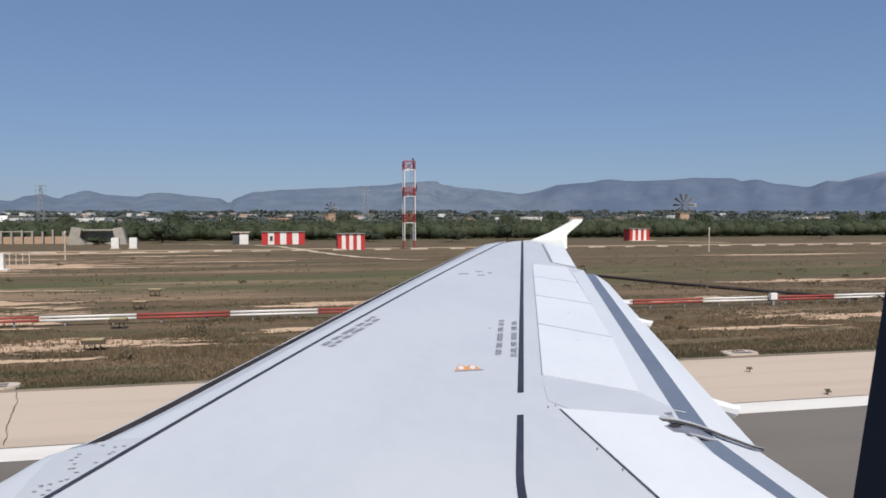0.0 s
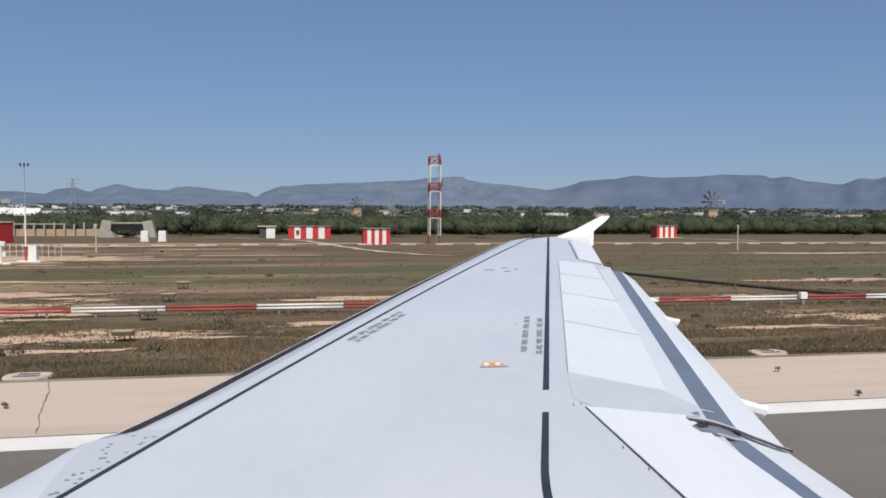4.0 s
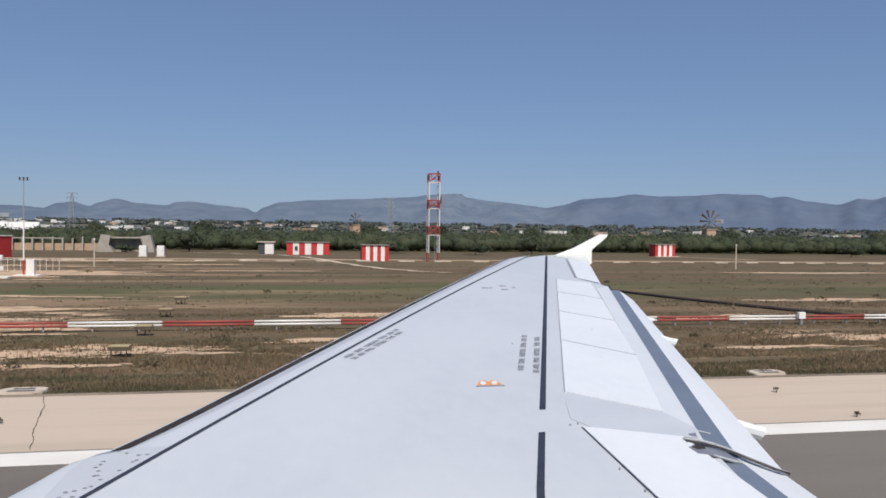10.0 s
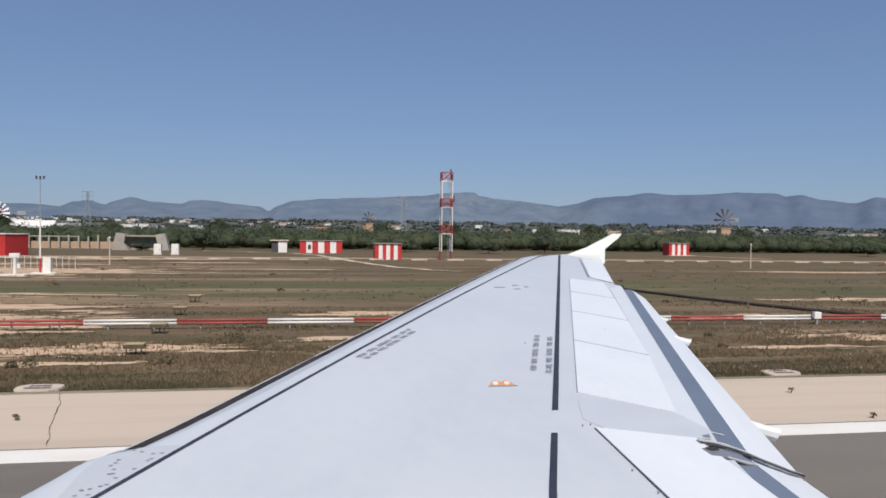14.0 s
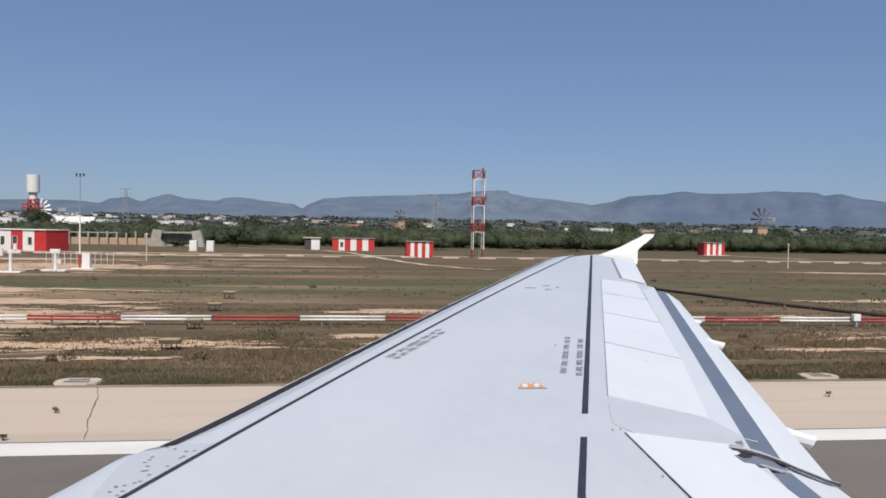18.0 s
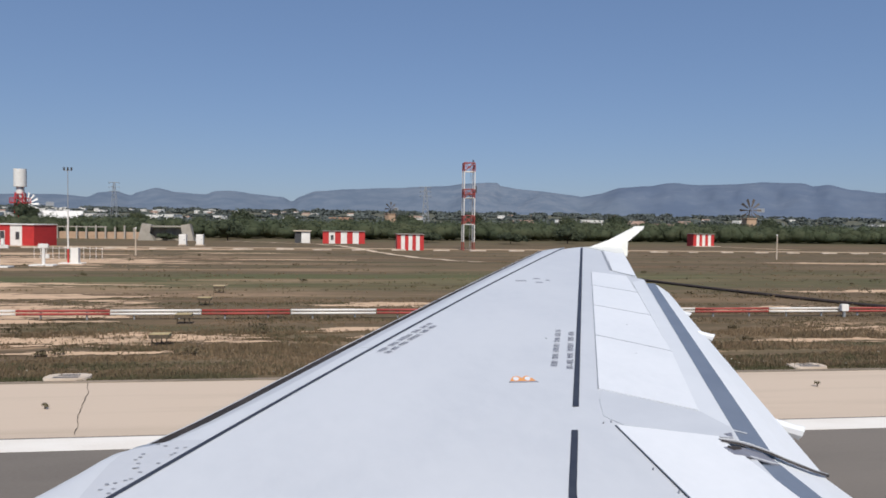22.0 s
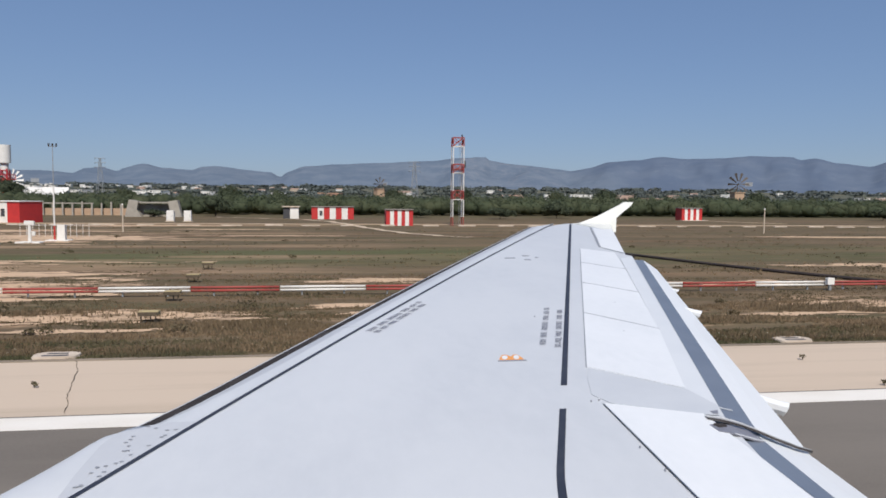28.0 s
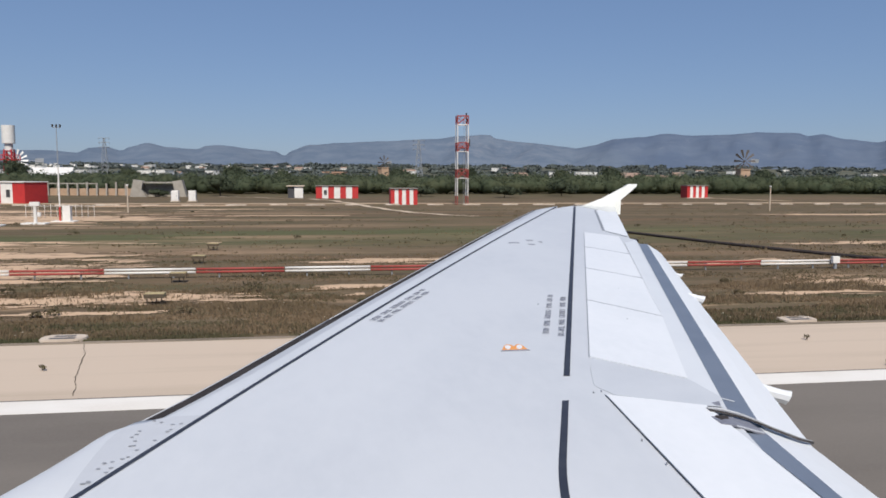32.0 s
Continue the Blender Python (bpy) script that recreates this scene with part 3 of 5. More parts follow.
def ground_material():
    m = bpy.data.materials.new("dry_field")
    m.use_nodes = True
    t = m.node_tree
    b = t.nodes["Principled BSDF"]
    b.inputs["Roughness"].default_value, b.inputs["Specular IOR Level"].default_value = 0.95, 0.1
    vec = t.nodes.new("ShaderNodeTexCoord").outputs["Object"]
    sp = t.nodes.new("ShaderNodeSeparateXYZ")
    t.links.new(vec, sp.inputs[0])
    y = sp.outputs[1]
    col = node_mix(t, node_noise(t, vec, 1.0, (0.012, 0.09, 1), 0.38, 0.62), (0.142, 0.098, 0.063), (0.105, 0.083, 0.050))
    # straw, olive and dark streaks along the runway, at three lengths
    col = node_mix(t, node_mul(t, node_noise(t, vec, 1.0, (0.030, 0.30, 1), 0.46, 0.66, 6, 0.65), 0.6), col, (0.190, 0.139, 0.086))
    col = node_mix(t, node_mul(t, node_noise(t, (vec), 1.3, (0.022, 0.22, 1), 0.50, 0.66, 6, 0.65), 0.6), col, (0.094, 0.090, 0.046))
    col = node_mix(t, node_mul(t, node_noise(t, vec, 1.0, (0.12, 0.60, 1), 0.48, 0.66, 7, 0.72), 0.65), col, (0.208, 0.148, 0.095))
    col = node_mix(t, node_mul(t, node_noise(t, vec, 1.4, (0.20, 0.85, 1), 0.50, 0.66, 7, 0.75), 0.65), col, (0.082, 0.074, 0.043))
    # rusty earth showing through
    col = node_mix(t, node_mul(t, node_noise(t, vec, 0.7, (0.03, 0.25, 1), 0.54, 0.66, 6, 0.7), 0.5), col, (0.235, 0.135, 0.082))
    # green belt in the middle of the field, and patches of weeds
    green = node_mul(t, node_band(t, y, 54, 68, 5), node_noise(t, vec, 1.0, (0.02, 0.12, 1), 0.40, 0.56))
    col = node_mix(t, node_mul(t, green, 0.62), col, (0.072, 0.108, 0.040))
    col = node_mix(t, node_mul(t, node_noise(t, vec, 1.0, (0.05, 0.2, 1), 0.54, 0.68), 0.6), col, (0.082, 0.082, 0.038))
    # bare pale soil in long patches
    soil = node_mul(t, node_band(t, y, 41, 128, 3), node_noise(t, vec, 1.0, (0.020, 0.13, 1), 0.50, 0.60, 7, 0.6))
    ahead = node_band(t, sp.outputs[0], -400, 2, 6)
    soil = node_mul(t, soil, node_mix_value(t, ahead, 0.25, 1.0))
    col = node_mix(t, node_mul(t, soil, 0.5), col, (0.42, 0.285, 0.18))
    near = node_mul(t, node_band(t, y, 24.5, 35, 1.5), node_noise(t, vec, 1.0, (0.10, 0.42, 1), 0.53, 0.62, 7, 0.72))
    col = node_mix(t, node_mul(t, near, 0.75), col, (0.42, 0.285, 0.18))
    # fields past the tree belt
    far = node_band(t, y, 175, 4200, 20)
    fcol = node_mix(t, node_noise(t, vec, 1.0, (0.004, 0.02, 1), 0.40, 0.60), (0.060, 0.072, 0.038), (0.13, 0.105, 0.06))
    col = node_mix(t, far, col, fcol)
    # clumps and crumbs at close range
    col = node_mix(t, node_mul(t, node_noise(t, vec, 1.6, (0.6, 1.3, 1), 0.45, 0.72, 6, 0.7), 0.5), col, (0.10, 0.078, 0.05))
    t.links.new(col, b.inputs["Base Color"])
    n = t.nodes.new("ShaderNodeTexNoise")
    n.inputs["Scale"].default_value, n.inputs["Detail"].default_value = 3.0, 6
    t.links.new(vec, n.inputs["Vector"])
    bp = t.nodes.new("ShaderNodeBump")
    bp.inputs["Strength"].default_value, bp.inputs["Distance"].default_value = 0.6, 0.08
    t.links.new(n.outputs[0], bp.inputs["Height"])
    t.links.new(bp.outputs[0], b.inputs["Normal"])
    return m


M["field"] = ground_material()
M["asphalt"] = material("asphalt", (0.180, 0.158, 0.136), 0.9, 0, (0.128, 0.112, 0.097), 0.25, 0.8, 0.35, 60.0, (0.225, 0.20, 0.175), stretch=(0.25, 1, 1), spec=0.2)
M["shoulder"] = material("shoulder_concrete", (0.545, 0.440, 0.345), 0.92, 0, (0.43, 0.345, 0.265), 0.9, 0.75, 0.3, 45.0, (0.575, 0.465, 0.365), stretch=(0.06, 1, 1), lo=0.48, hi=0.72, spec=0.2)
M["paint"] = material("runway_paint", (0.74, 0.70, 0.64), 0.8, 0, (0.66, 0.61, 0.54), 1.2, 0.7, 0.2, 50.0, (0.84, 0.80, 0.75), stretch=(0.4, 1, 1), spec=0.2)
M["crack"] = material("crack", (0.05, 0.042, 0.034), 0.95, 0, (0.09, 0.075, 0.05), 3, 0.6)
M["edge_dirt"] = material("edge_dirt", (0.20, 0.165, 0.125), 0.95, 0, (0.33, 0.265, 0.20), 1.2, 0.9, 0.3, 12.0, (0.12, 0.10, 0.075), stretch=(0.3, 2, 1), spec=0.1)
M["track"] = material("dirt_track", (0.42, 0.315, 0.215), 0.95, 0, (0.30, 0.215, 0.14), 0.2, 0.8, 0.3, 10.0, (0.47, 0.36, 0.25), stretch=(0.15, 1, 1), spec=0.1)

ground = piece("ground", [(-4900, -2500, 0), (4900, -2500, 0), (4900, 4900, 0), (-4900, 4900, 0)], [(0, 1, 2, 3)], M["field"])
tagged(ground, "dry brown airfield grassland with bare soil patches", "ground", kind="structure")


def slab(name, x0, x1, y0, y1, z1, mat, label, category, kind="structure", z0=-0.3, parent=None):
    ob = part(name, box_bm(x0, x1, y0, y1, z0, z1), mat, parent)
    return tagged(ob, label, category, kind=kind)


X0, X1 = -900, 900
slab("runway", X0, X1, -32, 17.05, 0.020, M["asphalt"], "dark grey grooved asphalt runway", "runway")
slab("runway_edge_line", X0, X1, 16.05, 16.95, 0.026, M["paint"], "white painted runway edge line on asphalt", "line", z0=0.012)
shoulder = slab("pavement", X0, X1, 17.05, 22.6, 0.018, M["shoulder"], "pale beige concrete runway shoulder with cracked joints", "pavement")
slab("kerb", X0, X1, 22.6, 22.9, 0.03, M["edge_dirt"], "dark weathered edge of the shoulder", "kerb")


def wavy_strip(name, x, y0, y1, half, z, mat, seed, wob=0.05):
    random.seed(seed)
    n = 26
    v, off = [], 0.0
    for i in range(n + 1):
        y = y0 + (y1 - y0) * i / n
        off += random.uniform(-wob, wob)
        h = half * random.uniform(0.5, 1.4)
        xx = x + off - 0.26 * (y - 17)
        v += [(xx - h, y, z), (xx + h, y, z)]
    return piece(name, v, [(2 * i, 2 * i + 1, 2 * i + 3, 2 * i + 2) for i in range(n)], mat)


# transverse cracks across shoulder and runway edge
for i, x in enumerate((-62, -38, -5.5, 39, 64, 90)):
    c = wavy_strip("crack", x, 8.0 if i % 2 else 17.2, 22.6, 0.010, 0.0305, M["crack"], 40 + i, 0.035)
    tagged(c, "dark crack across the concrete shoulder", "crack", "cracks across the shoulder", "structure")

# pale perimeter track and its row of white kerb stones
M["kerb"] = material("old_whitewash", (0.58, 0.49, 0.40), 0.9, 0, (0.42, 0.33, 0.25), 0.8, 0.8)
track = slab("road", -700, 700, 124.5, 127.5, 0.05, M["track"], "pale dirt perimeter track across the field", "road")
random.seed(3)
kerb_me = None
for i in range(64):
    x = -130 + 6.1 * i + random.uniform(-0.4, 0.4)
    if kerb_me is None:
        kerb_me = part("marker_kerb", box_bm(-1.6, 1.6, -0.25, 0.25, -0.05, 0.20, 0.04), M["kerb"])
        ob = kerb_me
    else:
        ob = new("marker_kerb", kerb_me.data)
    ob.location = (x, 119.5 + random.uniform(-0.3, 0.3), 0)
    ob.scale = (random.uniform(0.5, 1.15), 1, random.uniform(0.6, 1.1))
    tagged(ob, "low whitewashed kerb stone along the field", "kerb", "kerb stones along the perimeter")


# trodden path that winds from the first cabin past the second into the field
random.seed(14)
M["path"] = material("trodden_dirt", (0.60, 0.48, 0.36), 0.95, 0, (0.42, 0.32, 0.22), 0.8, 0.8, 0.3, 10.0, (0.64, 0.53, 0.41), spec=0.1)
PATH = [(-22, 163), (-12, 154), (-3.0, 147.5), (1.5, 136), (4.0, 124), (5.6, 115), (7.6, 106), (10.0, 97), (13.5, 90), (17, 86)]
v = []
for i in range(len(PATH) - 1):
    for k in range(8):
        u = k / 8
        x, y = (PATH[i][j] + (PATH[i + 1][j] - PATH[i][j]) * (u * u * (3 - 2 * u) if j == 0 else u) for j in (0, 1))
        h = 0.55 + 0.5 * abs(noise.noise((x * 0.5, y * 0.15, 2.0)))
        v += [(x - h, y, 0.056), (x + h, y + random.uniform(-0.2, 0.2), 0.056)]
tagged(piece("trodden_path", v, [(2 * i, 2 * i + 1, 2 * i + 3, 2 * i + 2) for i in range(len(v) // 2 - 1)], M["path"]), "pale trodden path winding across the dry field", "path", kind="structure")


# low rise of farmland towards the mountains
def rise(y):
    return 0.014 * max(0.0, y - 600.0) * min(1.0, max(0.0, y - 600.0) / 500.0)


# green and tan of the fields, greyed by painted distance haze
M["farm"] = material("hazed_farmland", (0.105, 0.110, 0.085), 0.95, 0, (0.165, 0.145, 0.105), 0.012, 0.8, 0.0, 0.06, (0.075, 0.088, 0.062), stretch=(0.5, 1, 1), spec=0.05)
v, f = [], []
for j in range(27):
    y = 590 + 2560 * j / 26
    for i in range(41):
        x = -4800 + 240 * i
        v.append((x, y, rise(y) + (0.02 if j else -0.3)))
for j in range(26):
    for i in range(40):
        a = j * 41 + i
        f.append((a, a + 1, a + 42, a + 41))
tagged(piece("farmland", v, f, M["farm"], smooth=True), "far rising farmland of green and tan fields", "farmland", kind="structure")


# ---- vegetation ----
def leafy(name, dark, light, rough=0.85, patch=None, glow=0.0):
    m = bpy.data.materials.new(name)
    m.use_nodes = True
    t = m.node_tree
    b = t.nodes["Principled BSDF"]
    b.inputs["Roughness"].default_value, b.inputs["Specular IOR Level"].default_value = rough, 0.15
    g = t.nodes.new("ShaderNodeNewGeometry")
    col = node_mix(t, g.outputs["Random Per Island"], dark, light)
    vec = t.nodes.new("ShaderNodeTexCoord").outputs["Object"]
    col = node_mix(t, node_mul(t, node_noise(t, vec, 0.12, (1, 1, 1), 0.4, 0.65), 0.6), col, tuple(0.6 * c for c in dark))
    if patch:
        col = node_mix(t, node_mul(t, node_noise(t, vec, 0.22, (0.4, 1, 1), 0.42, 0.60, 5), 0.85), col, patch)
    t.links.new(col, b.inputs["Base Color"])
    if glow:
        tr = t.nodes.new("ShaderNodeBsdfTranslucent")
        t.links.new(col, tr.inputs[0])
        ms = t.nodes.new("ShaderNodeMixShader")
        ms.inputs[0].default_value = glow
        t.links.new(b.outputs[0], ms.inputs[1])
        t.links.new(tr.outputs[0], ms.inputs[2])
        t.links.new(ms.outputs[0], t.nodes["Material Output"].inputs[0])
    return m


M["straw"] = leafy("straw", (0.25, 0.178, 0.108), (0.34, 0.250, 0.158), patch=(0.20, 0.150, 0.090), glow=0.35)
M["weed"] = leafy("weed", (0.165, 0.140, 0.082), (0.215, 0.180, 0.108), patch=(0.125, 0.128, 0.065), glow=0.4)
M["scrub"] = leafy("scrub", (0.165, 0.132, 0.080), (0.220, 0.172, 0.105), patch=(0.135, 0.120, 0.066), glow=0.4)
M["leaf"] = leafy("leaf", (0.122, 0.140, 0.080), (0.155, 0.170, 0.098), patch=(0.105, 0.130, 0.076), glow=0.5)
M["leaf_dark"] = leafy("leaf_dark", (0.080, 0.096, 0.060), (0.108, 0.126, 0.076), glow=0.35)
# leaf green greyed and blued to paint in the haze of distance
M["hazed_leaf"] = leafy("hazed_leaf", (0.088, 0.102, 0.098), (0.115, 0.130, 0.118))
M["bark"] = material("bark", (0.09, 0.065, 0.045), 0.9, 0, (0.05, 0.038, 0.028), 6, 0.7, 0.4, 25.0)


# bare patches of pale soil: centre, half length, half width
SOIL = [(-8.5, 30.6, 7.5, 1.5), (-15.5, 39.5, 6.5, 4.4), (19.5, 28.8, 4.5, 0.5), (26.5, 31.5, 6.5, 1.0), (-20, 47, 10, 2.4), (-25, 55, 13, 2.4), (42, 50, 9, 1.2),
        (-34, 84, 22, 9.0), (-4, 90, 10, 1.3), (-42, 100, 20, 2.6), (66, 88, 14, 1.8), (-62, 114, 14, 2), (-26, 117, 12, 2.4), (-13, 106, 8, 1.6),
        (-24, 42, 9, 2.0), (5, 42.5, 8, 1.2), (24, 39.8, 7, 1.2), (-18, 33.2, 5, 1.0), (3, 32.8, 4.5, 0.8), (-9, 27.4, 3.5, 0.5)]
M["soil"] = material("pale_soil", (0.54, 0.375, 0.248), 0.95, 0, (0.175, 0.125, 0.080), 1.1, 1.0, 0.4, 6.0, (0.59, 0.435, 0.30), stretch=(0.30, 1.1, 1), spec=0.1, lo=0.52, hi=0.64)


def soil_here(i, x, y):
    """Whether patch i covers this spot: full in its middle, torn into streaks and islands towards its rim."""
    cx, cy, rx, ry = SOIL[i]
    e = math.hypot((x - cx) / rx, (y - cy) / ry)
    if e > 1.35:
        return False
    k = 32.0 / cy
    return 0.62 * noise.fractal((x * 0.30 * k, y * 1.5 * k, 7.0 * i), 0.75, 2.1, 5) + 0.62 - 0.76 * e > 0


def on_soil(x, y):
    return any(abs(x - p[0]) < 1.35 * p[2] and abs(y - p[1]) < 1.35 * p[3] and soil_here(i, x, y) for i, p in enumerate(SOIL))


for i, (cx, cy, rx, ry) in enumerate(SOIL):
    dx, dy = 0.0065 * cy, 0.0032 * cy
    nx, ny = int(1.35 * rx / dx), int(1.35 * ry / dy)
    index, v, f = {}, [], []
    for p in range(-nx, nx):
        for q in range(-ny, ny):
            if soil_here(i, cx + (p + 0.5) * dx, cy + (q + 0.5) * dy):
                quad = []
                for g in ((p, q), (p + 1, q), (p + 1, q + 1), (p, q + 1)):
                    if g not in index:
                        index[g] = len(v)
                        x, y = cx + g[0] * dx, cy + g[1] * dy
                        v.append((x, y, 0.026 + 0.014 * noise.noise((x * 0.8, y * 1.6, 1.0))))
                    quad.append(index[g])
                f.append(tuple(quad))
    tagged(piece("bare_soil", v, f, M["soil"], smooth=True), "bare streaky patch of pale sandy soil in the dry field", "soil", "bare soil patches", "structure")


def tufts(name, count, ylo, yhi, hlo, hhi, blades, mat, seed, label, power=1.0, spread=0.12, wid=0.02, patch=(0.22, 0.45), bare=-0.08):
    """Clumps of blades, gathered in patches of the given frequencies along and across the runway."""
    rng = np.random.RandomState(seed)
    y = ylo + (yhi - ylo) * rng.rand(count) ** power
    x = (-0.52 * y - 4) + (1.52 * y + 12) * rng.rand(count)
    thick = np.array([noise.noise((a * patch[0], b * patch[1], seed)) for a, b in zip(x, y)])
    keep = np.array([t > bare and (not on_soil(a, b) or math.sin(91 * a) > 0.85) for a, b, t in zip(x, y, thick)])
    x, y, thick = x[keep], y[keep], thick[keep]
    grown = np.clip(0.6 + 1.6 * (thick - bare), 0.6, 1.5)
    n = len(x)
    V = np.zeros((n, blades, 3, 3))
    for k in range(blades):
        g = rng.rand(n) * 2 * np.pi
        r = spread * rng.rand(n)
        h = (hlo + (hhi - hlo) * rng.rand(n) ** 1.5) * grown
        bx, by = x + r * np.cos(g), y + r * np.sin(g)
        w = wid * (0.6 + rng.rand(n))
        d = rng.rand(n) * 2 * np.pi
        V[:, k, 0] = np.stack([bx - w * np.cos(d), by - w * np.sin(d), np.zeros(n)], 1)
        V[:, k, 1] = np.stack([bx + w * np.cos(d), by + w * np.sin(d), np.zeros(n)], 1)
        V[:, k, 2] = np.stack([bx + 0.5 * h * np.cos(g) * rng.rand(n), by + 0.5 * h * np.sin(g) * rng.rand(n), h], 1)
    V = V.reshape(-1, 3)
    me = bpy.data.meshes.new(name)
    me.from_pydata(V.tolist(), [], np.arange(len(V)).reshape(-1, 3).tolist())
    me.materials.append(mat)
    return tagged(new(name, me), label, "grass", kind="stuff")


tufts("edge_weeds", 9000, 22.95, 25.6, 0.03, 0.10, 6, M["weed"], 12, "green weeds along the edge of the shoulder", 1.4, 0.16, 0.025, (0.35, 0.6), -0.25)
tufts("dry_grass", 26000, 23.4, 32.5, 0.05, 0.17, 6, M["straw"], 11, "tall dry straw-coloured grass along the runway shoulder", 1.0, 0.18, 0.024, (0.16, 0.5), -0.12)
tufts("weeds", 14000, 23.4, 44, 0.04, 0.13, 5, M["scrub"], 15, "dull olive weeds in the verge beside the shoulder", 1.1, 0.2, 0.03, (0.20, 0.45), -0.02)
tufts("thin_straw", 12000, 29, 48, 0.03, 0.12, 5, M["straw"], 16, "thin dry grass round the barrier", 1.0, 0.2, 0.025, (0.12, 0.35), -0.05)
tufts("field_scrub", 1400, 44, 118, 0.05, 0.16, 8, M["scrub"], 13, "sparse low scrub over the dry field", 1.2, 0.5, 0.05, (0.06, 0.2), 0.05)
tufts("field_straw", 1600, 44, 118, 0.06, 0.20, 6, M["straw"], 14, "thin dry stalks over the field", 1.2, 0.5, 0.05, (0.05, 0.22), 0.0)


def crown_quads(rng, centre, rad, count, size):
    """Leaf clumps on and in an uneven crown: corners of small quads turned at random."""
    d = rng.normal(size=(count, 3))
    d /= np.linalg.norm(d, axis=1)[:, None]
    d[:, 2] = np.where(d[:, 2] < -0.35, -d[:, 2], d[:, 2])
    lump = 0.75 + 0.35 * np.sin(3.1 * d[:, 0] * 2 + centre[0]) * np.cos(2.7 * d[:, 1] * 2 + centre[1]) + 0.2 * rng.rand(count)
    p = np.array(centre) + d * np.array(rad) * (lump * (0.55 + 0.45 * rng.rand(count) ** 0.5))[:, None]
    u = rng.normal(size=(count, 3))
    u /= np.linalg.norm(u, axis=1)[:, None]
    w = np.cross(u, rng.normal(size=(count, 3)))
    w /= np.linalg.norm(w, axis=1)[:, None]
    s = (size * (0.6 + 0.8 * rng.rand(count)))[:, None]
    return np.stack([p - u * s - w * s * 0.6, p + u * s - w * s * 0.6, p + u * s * 0.7 + w * s * 0.6, p - u * s * 0.7 + w * s * 0.6], 1).reshape(-1, 3)


def ball(div):
    bm = bmesh.new()
    bmesh.ops.create_icosphere(bm, subdivisions=div, radius=1.0)
    bm.verts.ensure_lookup_table()
    v, f = np.array([tuple(q.co) for q in bm.verts]), np.array([[q.index for q in g.verts] for g in bm.faces])
    bm.free()
    return v, f


BALLS = {1: ball(1), 2: ball(2), 3: ball(3)}


def leafy_object(name, crowns, mat, rng, leaves, size, div=2, parent=None, label="", inner=0.80):
    """Crowns given as (centre, radii): an uneven solid heart each, with loose leaf clumps round it."""
    bv, bf = BALLS[div]
    V, F, n = [], [], 0
    for c, r, *s in crowns:
        ph = rng.rand(6) * 6.28
        k = inner * (0.92 + 0.10 * np.sin(3.3 * bv[:, 0] + ph[0]) * np.cos(2.9 * bv[:, 1] + ph[1]) + 0.09 * np.sin(6.1 * bv[:, 2] + 4.3 * bv[:, 0] + ph[2]) + 0.05 * rng.randn(len(bv)))
        V.append(np.array(c) + bv * np.array(r) * k[:, None])
        F += (bf + n).tolist()
        n += len(bv)
    if leaves:
        for c, r, *s in crowns:
            q = crown_quads(rng, c, r, leaves, s[0] if s else size)
            V.append(q)
            F += (np.arange(len(q)).reshape(-1, 4) + n).tolist()
            n += len(q)
    me = bpy.data.meshes.new(name)
    me.from_pydata(np.concatenate(V).tolist(), [], F)
    me.materials.append(mat)
    me.polygons.foreach_set("use_smooth", [True] * len(me.polygons))
    return child(new(name, me), parent, label)


def quads_object(name, V, mat, parent=None, label=""):
    me = bpy.data.meshes.new(name)
    me.from_pydata(V.tolist(), [], np.arange(len(V)).reshape(-1, 4).tolist())
    me.materials.append(mat)
    return child(new(name, me), parent, label)


def tree(name, x, y, h, w, seed, mat, label, category="tree", low=0.25, count=700):
    rng = np.random.RandomState(seed)
    root = empty(name, label, category, at=(x, y, 0))
    bm = rod_bm((0, 0, -0.1), (0.02 * h, 0, h * 0.55), 0.035 * h, 0.018 * h, 8)
    for i in range(4):
        g = i * 1.57 + rng.rand()
        rod_bm((0.01 * h, 0, h * (0.28 + 0.05 * i)), (0.28 * w * math.cos(g), 0.28 * w * math.sin(g), h * (0.55 + 0.06 * i)), 0.014 * h, 0.006 * h, 6, bm)
    part("trunk", bm, M["bark"], root)
    C = [((0.20 * w * math.cos(k * 2.1), 0.20 * w * math.sin(k * 2.1), h * (low + (1 - low) * (0.42 + 0.10 * (k % 3)))), (0.40 * w, 0.40 * w, h * (1 - low) * 0.46)) for k in range(5)]
    leafy_object("crown", C, mat, rng, count // 2, 0.022 * w + 0.05, 2, root, inner=0.60)
    return root


# specks of small white flowers in the verge
rngf = np.random.RandomState(8)
V = []
for i in range(300):
    y = 23.3 + 6.5 * rngf.rand() ** 1.3
    x = -0.52 * y - 3 + (1.5 * y + 8) * rngf.rand()
    if noise.noise((x * 0.16, y * 0.5, 11.0)) < 0.12 or on_soil(x, y):
        continue
    s, z = 0.006 + 0.008 * rngf.rand(), 0.08 + 0.08 * rngf.rand()
    V.append(np.array([(x - s, y, z - s), (x + s, y, z - s), (x + s, y + s, z + s), (x - s, y + s, z + s)]))
M["petal"] = material("petal", (0.52, 0.48, 0.38), 0.9, 0, (0.50, 0.46, 0.36), 4.0, 0.7)
flowers = quads_object("wild_flowers", np.concatenate(V), M["petal"])
tagged(flowers, "specks of small white flowers in the verge", "flowers", kind="stuff")

